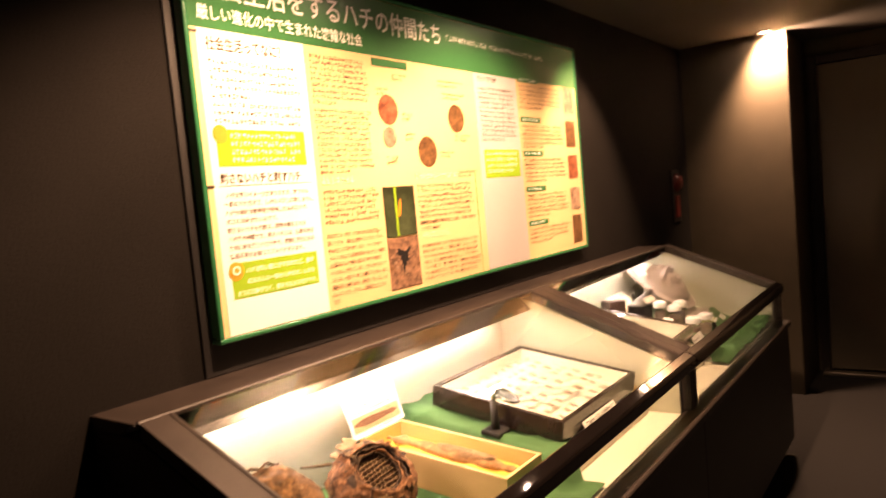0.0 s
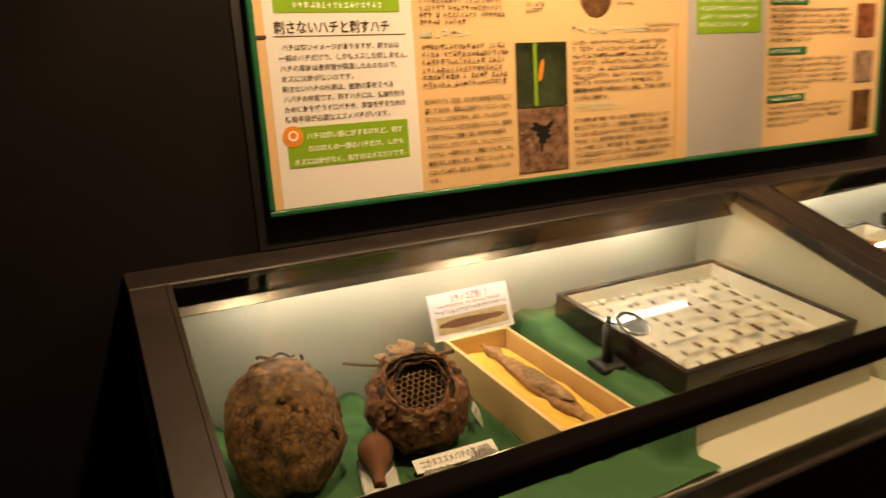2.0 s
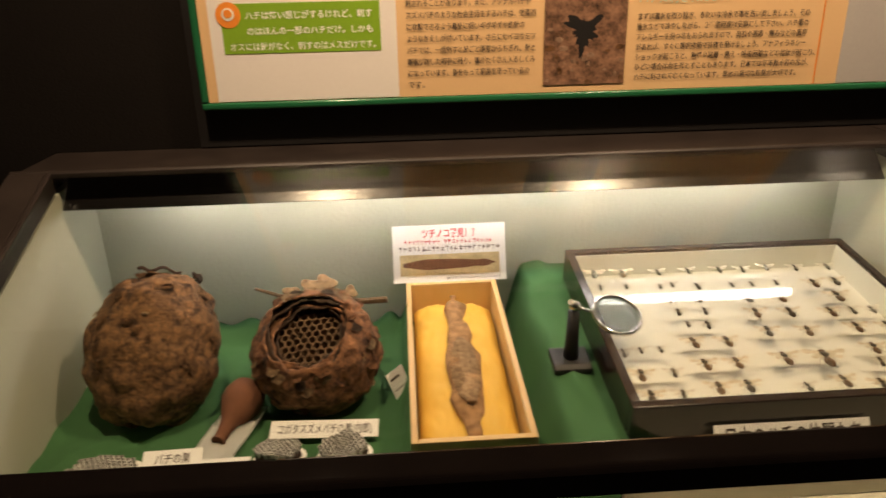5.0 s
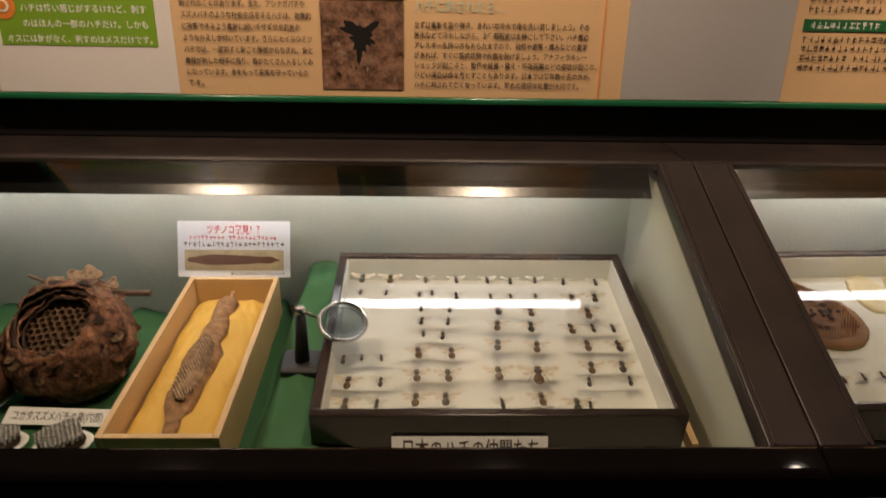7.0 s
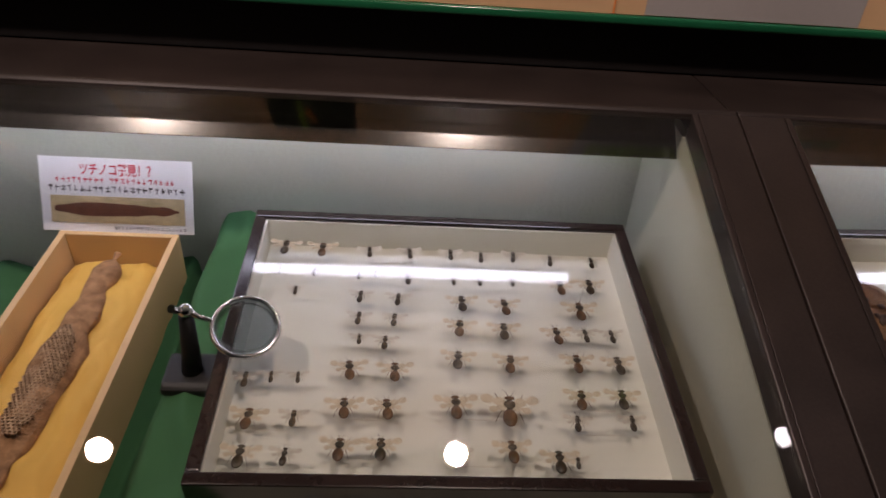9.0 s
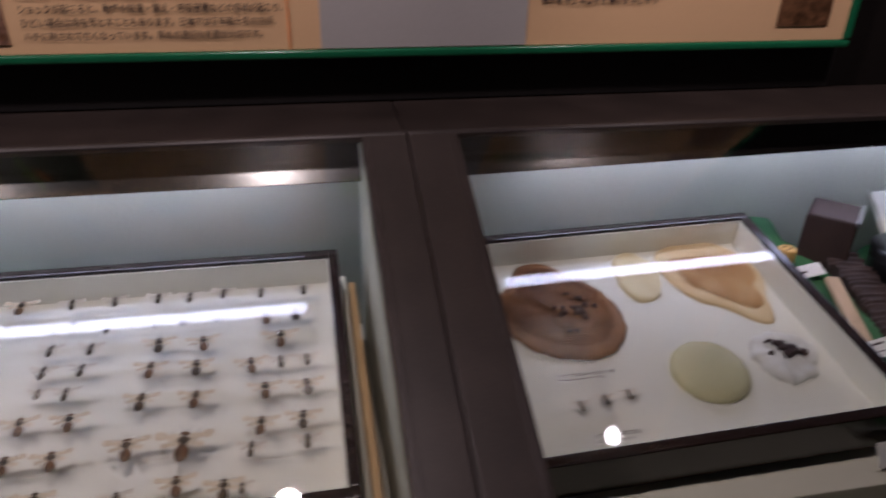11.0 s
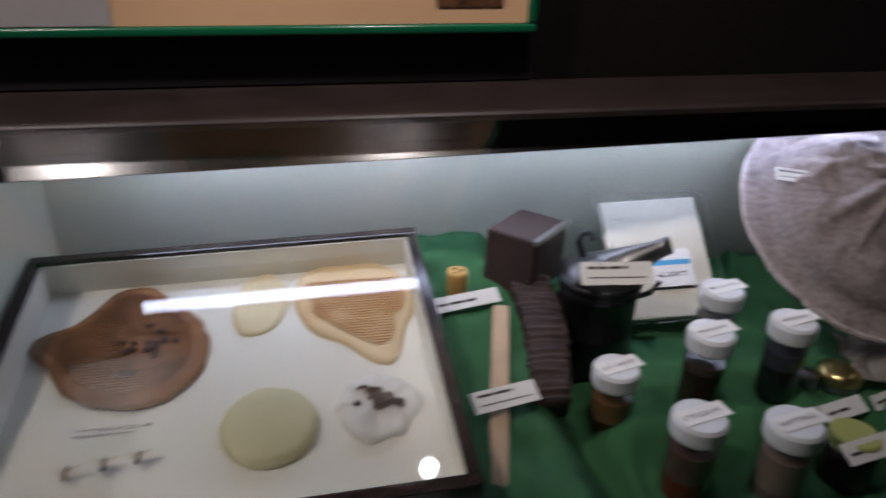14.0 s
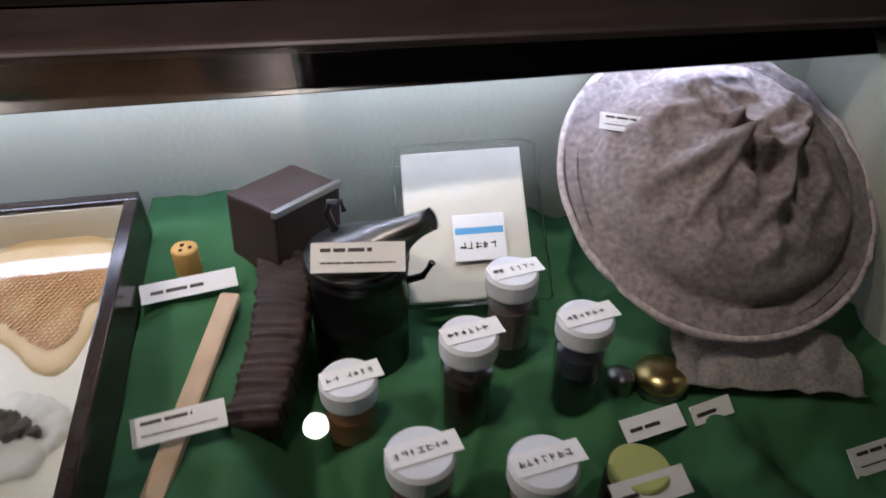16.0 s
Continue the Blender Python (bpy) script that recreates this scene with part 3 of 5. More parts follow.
# ---- materials of the exhibits ----
def scaled_mat(name, dark, light, scale):
    """Overlapping shell-like scales of chewed-wood paper."""
    m = mat(name, dark, 0.9, var=0.5, scale=scale, bump=1.0, bscale=240, alt=light)
    nt, b = m.node_tree, m.node_tree.nodes["Principled BSDF"]
    tc, vo, wv = nt.nodes.new("ShaderNodeTexCoord"), nt.nodes.new("ShaderNodeTexVoronoi"), nt.nodes.new("ShaderNodeMath")
    vo.inputs["Scale"].default_value = scale * 1.1
    wp, ws = nt.nodes.new("ShaderNodeTexNoise"), nt.nodes.new("ShaderNodeVectorMath")
    wp.inputs["Scale"].default_value, ws.operation, ws.inputs[1].default_value = 45.0, "MULTIPLY_ADD", (0.02, 0.02, 0.02)
    nt.links.new(tc.outputs["Object"], wp.inputs["Vector"])
    nt.links.new(wp.outputs["Color"], ws.inputs[0])
    nt.links.new(tc.outputs["Object"], ws.inputs[2])
    nt.links.new(ws.outputs[0], vo.inputs["Vector"])
    wv.operation = "SINE"
    mu = nt.nodes.new("ShaderNodeMath")
    mu.operation, mu.inputs[1].default_value = "MULTIPLY", 8.0
    nt.links.new(vo.outputs["Distance"], mu.inputs[0])
    nt.links.new(mu.outputs[0], wv.inputs[0])
    ramp = next(n for n in nt.nodes if n.bl_idname == "ShaderNodeValToRGB")
    mixer = next(n for n in nt.nodes if n.bl_idname == "ShaderNodeMix")
    ad = nt.nodes.new("ShaderNodeMath")
    ad.operation, ad.inputs[1].default_value = "MULTIPLY_ADD", 0.08
    nt.links.new(wv.outputs[0], ad.inputs[0])
    nt.links.new(mixer.outputs["Result"], ad.inputs[2])
    nt.links.new(ad.outputs[0], ramp.inputs["Fac"])
    bn = next(n for n in nt.nodes if n.bl_idname == "ShaderNodeBump")
    bn.inputs["Distance"].default_value = 0.004
    nt.links.new(ad.outputs[0], bn.inputs["Height"])
    return m


M_CLOTH = mat("green_cloth", (0.040, 0.138, 0.048), 0.85, var=0.18, scale=7, bump=0.6, bscale=900)
M_CARD = mat("white_card", (0.87, 0.86, 0.83), 0.6, var=0.03, scale=9, bump=0.02)
M_PINE = mat("pale_pine_wood", (0.62, 0.42, 0.20), 0.5, var=0.12, scale=16, bump=0.1, bscale=120)
M_YELLOW = mat("yellow_cushion_cloth", (0.70, 0.43, 0.07), 0.7, var=0.12, scale=14, bump=0.3, bscale=500)
M_NEST = scaled_mat("brown_wasp_paper", (0.070, 0.031, 0.013), (0.27, 0.135, 0.056), 58)
M_NEST_RED = scaled_mat("reddish_wasp_paper", (0.10, 0.036, 0.017), (0.38, 0.175, 0.085), 52)
M_FLAKE = mat("pale_paper_flakes", (0.20, 0.110, 0.055), 0.85, var=0.6, scale=90, bump=0.5, alt=(0.46, 0.30, 0.17))
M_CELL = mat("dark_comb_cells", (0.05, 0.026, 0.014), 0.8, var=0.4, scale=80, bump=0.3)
M_CELLEDGE = mat("brown_comb_edges", (0.17, 0.10, 0.055), 0.8, var=0.4, scale=80, bump=0.3)
M_HOLE = mat("dark_hole", (0.01, 0.006, 0.004), 0.9, var=0.2, bump=0)
M_CLAY = mat("red_clay_nest", (0.16, 0.062, 0.030), 0.9, var=0.25, scale=50, bump=0.5, bscale=320)
M_LONG = mat("brown_long_nest", (0.29, 0.145, 0.060), 0.9, var=0.5, scale=70, bump=1.0, bscale=420, alt=(0.50, 0.28, 0.13))
M_LONGCELL = mat("brown_cell_rims", (0.30, 0.165, 0.080), 0.85, var=0.5, scale=120, bump=0.4, alt=(0.56, 0.38, 0.22))
M_GREYCOMB = mat("grey_white_comb", (0.30, 0.29, 0.26), 0.85, var=0.5, scale=120, bump=0.8, alt=(0.62, 0.60, 0.55))
M_TWIG = mat("grey_brown_twig", (0.14, 0.09, 0.05), 0.85, var=0.4, scale=60, bump=0.6)
M_BOXBLACK = mat("black_lacquered_wood", (0.021, 0.012, 0.0105), 0.22, var=0.3, scale=12, bump=0.05)
M_BOXLINE = mat("white_specimen_lining", (0.78, 0.77, 0.70), 0.7, var=0.03, scale=7, bump=0.05)
M_BOXGLASS = pane_mat("specimen_box_glass", (0.98, 0.985, 0.98), 0.04)
M_LENS = pane_mat("magnifier_lens", (0.93, 0.96, 0.94), 0.06)
M_BUG_BROWN = mat("brown_specimen", (0.042, 0.022, 0.010), 0.4, var=0.6, scale=260, bump=0.2, alt=(0.17, 0.08, 0.025))
M_BUG_DARK = mat("dark_specimen", (0.016, 0.012, 0.009), 0.35, var=0.5, scale=300, bump=0.2, alt=(0.07, 0.045, 0.02))
M_WING = mat("amber_wings", (0.62, 0.53, 0.40), 0.4, var=0.2, scale=150, bump=0.1)
M_GRID = mat("grey_wings", (0.60, 0.55, 0.47), 0.4, var=0.2, scale=150, bump=0.1)


def wob(p, s, a):
    return noise.noise(Vector(p) * s) * a


def roughen(bm, s, a, s2=0, a2=0):
    bm.normal_update()
    for v in bm.verts:
        v.co += v.normal * (wob(v.co, s, a) + (wob(v.co, s2, a2) if s2 else 0))
    return bm


def lump(rfun, h, seg=64, under=0.0):
    """A flat-bottomed, round-edged slab with outline rfun(angle)."""
    bm = bmesh.new()
    rings = []
    for k, z in ((1.0, 0.0), (1.03, h * 0.45), (0.97, h * 0.85), (0.86, h), (0.55, h * 1.05), (0.25, h * 1.06)):
        rings.append([bm.verts.new((k * rfun(2 * math.pi * i / seg) * math.cos(2 * math.pi * i / seg), k * rfun(2 * math.pi * i / seg) * math.sin(2 * math.pi * i / seg), z)) for i in range(seg)])
    for a, b in zip(rings, rings[1:]):
        for i in range(seg):
            bm.faces.new((a[i], a[(i + 1) % seg], b[(i + 1) % seg], b[i]))
    bm.faces.new(rings[0][::-1])
    bm.faces.new(rings[-1])
    return bm


def honeycomb(rad, depth, inside, zfun, x0, x1, y0, y1, wall=0.8):
    """Open six-sided cells side by side."""
    bm = bmesh.new()
    dx, dy = rad * math.sqrt(3), rad * 1.5
    row, y = 0, y0
    while y < y1:
        x = x0 + (dx / 2 if row % 2 else 0)
        while x < x1:
            if inside(x, y):
                ring = []
                for k, dz in ((1.0, 0.0), (wall, 0.0), (wall * 0.9, -depth)):
                    ring.append([bm.verts.new((x + rad * k * math.sin(math.pi / 3 * i), y + rad * k * math.cos(math.pi / 3 * i), zfun(x, y) + dz)) for i in range(6)])
                for a, b in zip(ring, ring[1:]):
                    for i in range(6):
                        bm.faces.new((a[i], a[(i + 1) % 6], b[(i + 1) % 6], b[i]))
                bm.faces.new(ring[2])
            x += dx
        y += dy
        row += 1
    return bm


def tube(pts, r0, r1, seg=8):
    """A tapering round stick along pts."""
    bm = bmesh.new()
    rings = []
    n = len(pts)
    for i, p in enumerate(pts):
        d = (Vector(pts[min(i + 1, n - 1)]) - Vector(pts[max(i - 1, 0)])).normalized()
        u = d.orthogonal().normalized()
        w = d.cross(u)
        r = r0 + (r1 - r0) * i / (n - 1)
        rings.append([bm.verts.new(Vector(p) + r * (math.cos(2 * math.pi * k / seg) * u + math.sin(2 * math.pi * k / seg) * w)) for k in range(seg)])
    for a, b in zip(rings, rings[1:]):
        for i in range(seg):
            bm.faces.new((a[i], a[(i + 1) % seg], b[(i + 1) % seg], b[i]))
    bm.faces.new(rings[0][::-1])
    bm.faces.new(rings[-1])
    bmesh.ops.recalc_face_normals(bm, faces=bm.faces)
    return bm


def label_card(m, w, h, text="", rows=1, label="small white printed name card", seed=3, size=0.0, thick=0.0012, margin=0.06):
    """A card with its lower left corner at m, in m's x and y."""
    c = thing("name_card", m, label, "label", "name cards in the cases")
    part("card", box(0, w, 0, h, 0, thick), M_CARD, c, world=False)
    if text:
        s = size or h * 0.62
        lettering(c, text, m @ Matrix.Translation((w * margin, (h - s * 0.75) / 2, thick + 0.0004)), s, w * (1 - 2 * margin), M_INK)
    else:
        p = h * 0.8 / rows
        for i in range(rows):
            plain_bars(c, m @ Matrix.Translation((w * 0.1, h - p * (i + 1) + p * 0.2, thick + 0.0004)), w * (0.8 if i else 0.55), min(p, 0.0125) * (0.2 if i else 0.42), M_INK, seed + i)
    return c


def sstep(a, b, t):
    t = min(1, max(0, (t - a) / (b - a)))
    return t * t * (3 - 2 * t)


# ---- first case ----
def cloth_one(x, y):
    z = 0.664 + 0.006 * sstep(-0.3, 0.0, y)
    edge = 0.525 + 0.02 * noise.noise(Vector((y * 9, 1, 0)))
    top = 0.872 + 0.157 * min(y, -0.075) - 0.0625
    z += (top - z) * sstep(edge, edge + 0.05, x) * sstep(-0.575, -0.535, y)
    under = sstep(0.33, 0.345, x) * (1 - sstep(0.512, 0.525, x))
    z += under * max(0.0, 0.0095 + 0.083 * (y + 0.50))
    z += 0.010 * abs(noise.noise(Vector((x * 8, y * 11, 3.3)))) + 0.005 * noise.noise(Vector((x * 21 + y * 9, y * 12 - x * 11, 1.0)))
    z += 0.007 * max(0.0, 1 - 4.0 * abs(noise.noise(Vector((x * 7 + y * 4, y * 5 - x * 6, 1.9))))) * (1 - under)
    z += 0.045 * sstep(-0.045, -0.012, y) * (1 - sstep(0.30, 0.36, x)) * (0.5 + noise.noise(Vector((x * 14, 0, 5))))
    return Vector((x, y, z))


def cloth_one_edge(x, y):
    f = (y + 0.626) / 0.621
    lim = 0.60 + 0.08 * noise.noise(Vector((f * 5, 2, 0))) + 0.14 * sstep(0.05, 0.3, f)
    return cloth_one(-0.222 + (x + 0.222) / 0.954 * (lim + 0.222), y)


solid("display_cloth", grid(-0.222, 0.732, -0.626, -0.005, 150, 90, cloth_one_edge), M_CLOTH, "rumpled green cloth lining the display floor", "cloth", smooth=True)

TILT = math.degrees(math.atan(0.157))
riser = prism([(-0.06, 0.662), (-0.535, 0.662), (-0.535, 0.872 - 0.157 * 0.535 - 0.066), (-0.06, 0.872 - 0.157 * 0.06 - 0.066)], 0.62, 1.165, 0.002)
solid("display_riser", riser, M_CASEFLOOR, "cream sloping riser block under the specimen box", "riser")

def shell_flake(m, theta, phi, r, size, lift, seed):
    """A thin curled scrap of paper on a globe of radius r about m, theta from its pole."""
    rnd = random.Random(seed)
    turn, uneven = rnd.uniform(-0.7, 0.7), rnd.uniform(0.6, 1.3)

    def at(u, v):
        w = u * (1 - 0.55 * v * v) * uneven
        e, n = w * math.cos(turn) - v * math.sin(turn), w * math.sin(turn) + v * math.cos(turn)
        th, ph = theta + n * size / r, phi + e * size / (r * max(0.25, math.sin(theta)))
        k = r + lift * v * v + 0.0015 * noise.noise(Vector((u * 2, v * 2, seed)))
        return m @ Vector((k * math.sin(th) * math.cos(ph), k * math.sin(th) * math.sin(ph), k * math.cos(th)))
    return thicken(grid(-1, 1, 0, 1, 6, 3, at), 0.0009)


nest = thing("wasp_nest", pose(-0.07, -0.227, 0.665), "closed egg-shaped brown paper wasp nest on green cloth", "wasp nest")
NM = pose(-0.07, -0.222, 0.772, -38, 6, 0)
prof = [(0.0, -0.112), (0.010, -0.118), (0.013, -0.128), (0.024, -0.127)] + [(0.103 * math.sin(a) ** 0.82, -0.132 * math.cos(a) * (1 if a < 1.57 else 0.92)) for a in [0.32 + i * 0.072 for i in range(36)]] + [(0.045, 0.116), (0.03, 0.108), (0.0, 0.1)]
part("envelope", roughen(lathe(prof, 72, NM), 24, 0.010, 70, 0.005), M_NEST, nest, smooth=True)
part("entrance", lathe([(0, -0.119), (0.0115, -0.119), (0.0115, -0.117), (0, -0.117)], 20, NM), M_HOLE, nest, "dark round entrance hole")
rnd = random.Random(4)
for i in range(9):
    a0, rr, zz = rnd.uniform(0, 6.3), rnd.uniform(0.03, 0.062), rnd.uniform(0.108, 0.124)
    pts = [NM @ Vector((rr * math.cos(a0 + k * 0.16), rr * math.sin(a0 + k * 0.16) * 0.8, zz + 0.004 * math.sin(k * 1.3 + i))) for k in range(10)]
    part("torn_layer", tube(pts, 0.0035, 0.0022, 5), M_CELL, nest)

for i in range(64):
    th, ph = math.acos(rnd.uniform(-0.85, 0.92)), rnd.uniform(3.3, 6.2)
    part("paper_scale", shell_flake(NM @ Matrix.Diagonal((1, 1, 1.22, 1)), th, ph, 0.1045, rnd.uniform(0.008, 0.014), 0.0028, i), M_NEST if i % 9 else M_FLAKE, nest, smooth=True)

bowl = thing("wasp_nest", pose(0.19, -0.235, 0.665), "broken-open reddish wasp nest showing comb cells, on a twig", "wasp nest")
BM = pose(0.193, -0.235, 0.757, 33, -6, 0) @ Matrix.Diagonal((0.95, 0.95, 0.95, 1))
def torn(phi, seed):
    return 0.74 + 0.13 * noise.noise(Vector((math.cos(phi) * 1.6, math.sin(phi) * 1.6, seed))) + 0.06 * noise.noise(Vector((math.cos(phi) * 6, math.sin(phi) * 6, seed)))


def shell(r, low, seed, rough):
    """A paper globe with a torn opening at its pole."""
    def at(u, v):
        ph = 2 * math.pi * u
        th = low + (torn(ph, seed) - low) * v
        d = Vector((math.sin(th) * math.cos(ph), math.sin(th) * math.sin(ph), math.cos(th)))
        k = r * (1 + rough * noise.noise(d * 2.6 + Vector((seed, 0, 0))) + 0.5 * rough * noise.noise(d * 8) + 0.35 * rough * abs(noise.noise(d * 17)))
        return BM @ (Vector((d.x * k, d.y * k, d.z * k * 0.93)))
    bm = grid(0, 1, 0, 1, 96, 40, at)
    bmesh.ops.remove_doubles(bm, verts=bm.verts, dist=0.00005)
    return thicken(bm, 0.003)


part("envelope", shell(0.107, 3.1, 1.0, 0.10), M_NEST_RED, bowl, smooth=True)
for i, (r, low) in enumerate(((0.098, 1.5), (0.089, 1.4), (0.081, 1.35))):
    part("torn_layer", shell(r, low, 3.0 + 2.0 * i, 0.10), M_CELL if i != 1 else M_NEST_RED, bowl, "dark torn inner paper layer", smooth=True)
cmb = honeycomb(0.0078, 0.016, lambda x, y: x * x + y * y < 0.066 ** 2, lambda x, y: 0.046 - 1.5 * (x * x + y * y) + 0.004 * noise.noise(Vector((x * 30, y * 30, 2))), -0.085, 0.085, -0.085, 0.085, 0.80)
cmb.transform(BM)
part("comb", cmb, M_CELLEDGE, bowl, "layer of open comb cells")
for i in range(84):
    ph = rnd.uniform(0, 6.28)
    th = torn(ph, 1.0) + abs(rnd.gauss(0, 0.22)) if i < 46 else rnd.uniform(0.9, 2.2)
    part("paper_flake", shell_flake(BM @ Matrix.Diagonal((1, 1, 0.93, 1)), th, ph, 0.108, rnd.uniform(0.007, 0.017), rnd.uniform(0.002, 0.010), 300 + i), M_FLAKE if i % 4 == 0 else M_NEST_RED if i % 5 else M_CELL, bowl, smooth=True)
for x, y, r in ((0.150, -0.172, 0.013), (0.182, -0.165, 0.015), (0.208, -0.162, 0.017), (0.250, -0.178, 0.012)):
    fl = lump(lambda a: r * (1 + 0.25 * math.sin(3 * a + x * 40)), 0.003, 18)
    fl.transform(pose(x, y, 0.848 - abs(x - 0.2) * 0.25, 34, 10 * math.sin(x * 90), 30 * x))
    part("paper_flake", fl, M_FLAKE, bowl, "pale curled paper flake")
for i in range(9):
    a0, zz = -1.9 + 0.12 * i, -0.055 + 0.012 * (i % 3)
    rr = 0.1085 * math.sqrt(1 - (zz / 0.102) ** 2) + 0.001
    pts = [BM @ Vector((rr * math.cos(a0 + k * 0.05), rr * math.sin(a0 + k * 0.05), zz - 0.006 * math.sin(math.pi * k / 6))) for k in range(7)]
    part("paper_flake", tube(pts, 0.0022, 0.0012, 5), M_FLAKE, bowl)
part("twig", tube([(0.081, -0.129, 0.828), (0.12, -0.138, 0.818), (0.16, -0.15, 0.812), (0.22, -0.16, 0.815), (0.27, -0.165, 0.812), (0.312, -0.172, 0.816)], 0.0028, 0.006, 7), M_TWIG, bowl, "thin grey-brown twig")

pouch = thing("potter_wasp_nest", pose(0.07, -0.32, 0.67), "reddish clay gourd-shaped nest on white tissue", "wasp nest")
ax = (Vector((0.052, -0.372, 0.680)) - Vector((0.078, -0.288, 0.703))).normalized()
GM = Matrix.Translation((0.078, -0.288, 0.706)) @ ax.to_track_quat("Z", "Y").to_matrix().to_4x4()
part("pot", roughen(lathe([(0, -0.034), (0.016, -0.031), (0.028, -0.020), (0.033, -0.004), (0.032, 0.012), (0.024, 0.031), (0.015, 0.046), (0.0105, 0.062), (0.0095, 0.082), (0.0115, 0.086), (0.008, 0.087), (0.0, 0.080)], 36, GM), 60, 0.002), M_CLAY, pouch, smooth=True)
tissue = thicken(grid(-0.034, 0.034, -0.075, 0.07, 12, 20, lambda x, y: Vector((x, y, 0.003 * noise.noise(Vector((x * 40, y * 40, 0)))))), 0.0015)
tissue.transform(pose(0.064, -0.338, 0.681, 2, 0, -14))
solid("tissue_sheet", tissue, M_CARD, "crumpled white tissue under the clay nest", "tissue", smooth=True)

for x, y, r, s in ((-0.095, -0.452, 0.062, 1), (0.150, -0.412, 0.034, 2), (0.245, -0.412, 0.036, 3)):
    th = thing("comb_fragment", pose(x, y, 0.672), "grey-white piece of wasp comb on white paper", "comb", "comb fragments")
    pp = lump(lambda a: r * 1.12 * (1 + 0.06 * math.sin(4 * a)), 0.0012, 28)
    pp.transform(pose(x, y, 0.677))
    part("paper", pp, M_CARD, th)
    hc = honeycomb(0.0042, 0.008, lambda u, v: u * u + v * v * 1.5 < (r * (0.95 + 0.15 * noise.noise(Vector((u * 40, v * 40, s))))) ** 2, lambda u, v: 0.022 + 0.01 * noise.noise(Vector((u * 25, v * 25, s))) - 2.0 * (u * u + v * v), -r, r, -r, r, 0.66)
    hc.transform(pose(x, y, 0.679))
    part("cells", hc, M_GREYCOMB, th)
    bd = roughen(lump(lambda a: r * 0.93 * (1 - 0.17 * abs(math.sin(a))), 0.012, 36), 60, 0.003)
    bd.transform(pose(x, y, 0.679))
    part("comb_body", bd, M_CELL, th, smooth=True)

label_card(pose(0.128, -0.362, 0.679, 26, 0, -3), 0.166, 0.030, "コガタスズメバチの巣(内部)")
label_card(pose(-0.045, -0.418, 0.677, 30, 0, 2), 0.085, 0.028, "バチの巣", margin=0.2)
label_card(pose(0.030, -0.432, 0.677, 25, 0, 2), 0.082, 0.020, rows=1, seed=8)
label_card(pose(0.02, -0.585, 0.680, 30, 0, 3), 0.18, 0.030, rows=1, seed=9)

# long nest in its wooden box
WT = math.degrees(math.atan2(0.797 - 0.760, 0.443))
WM = pose(0.345, -0.498, 0.676, WT, 0, 0)
wb = thing("wooden_tray", WM, "open pale pine box holding a cushion and a long nest", "box")
W, D, H, T = 0.168, 0.444, 0.085, 0.009
part("base", box(T, W - T, T, D - T, 0.0, 0.006), M_PINE, wb, world=False)
part("side", box(0, T, 0, D, 0, H, 0.0012), M_PINE, wb, world=False)
part("side", box(W - T, W, 0, D, 0, H, 0.0012), M_PINE, wb, world=False)
part("front", box(T + 0.0003, W - T - 0.0003, 0, T, 0, H, 0.0012), M_PINE, wb, world=False)
part("back", box(T + 0.0003, W - T - 0.0003, D - T, D, 0, H, 0.0012), M_PINE, wb, world=False)
cu = grid(0.012, 0.156, 0.014, 0.43, 40, 90, lambda x, y: Vector((x, y, 0.010 + 0.052 * (1 - ((x - 0.084) / 0.076) ** 4) ** 0.5 * (1 - ((y - 0.21) / 0.225) ** 8) ** 0.5 + 0.005 * noise.noise(Vector((x * 24, y * 18, 0))) + 0.006 * abs(noise.noise(Vector((x * 60, y * 25, 4)))))))
cu.transform(WM)
solid("cushion", cu, M_YELLOW, "wrinkled yellow cloth cushion inside the pine box", "cushion", smooth=True)
ln = thing("long_wasp_nest", pose(0.43, -0.28, 0.745), "long brown tapering wasp nest lying on yellow cushion", "wasp nest")
prof = [(0.0, -0.200), (0.010, -0.197), (0.013, -0.185), (0.015, -0.165), (0.021, -0.140), (0.026, -0.110), (0.027, -0.075), (0.026, -0.035), (0.025, 0.0), (0.022, 0.035), (0.023, 0.060), (0.018, 0.090), (0.015, 0.115), (0.018, 0.135), (0.019, 0.150), (0.013, 0.170), (0.006, 0.182), (0.004, 0.195), (0.0, 0.197)]
LM = WM @ pose(0.086, 0.222, 0.066, -90, 0, 0) @ Matrix.Diagonal((0.93, 0.62, 1, 1))
part("body", roughen(lathe(prof, 40, LM), 38, 0.009, 150, 0.0025), M_LONG, ln, smooth=True)
hc = honeycomb(0.0030, 0.0042, lambda x, y: (x / 0.021) ** 2 + ((y + 0.055) / 0.085) ** 2 < 1, lambda x, y: 0.0172 * math.sqrt(max(0.05, 1 - (x / 0.0285) ** 2)) - 0.0002, -0.022, 0.022, -0.14, 0.035, 0.6)
hc.transform(WM @ pose(0.086, 0.222, 0.0675))
part("cells", hc, M_LONGCELL, ln, "rows of small open cells")

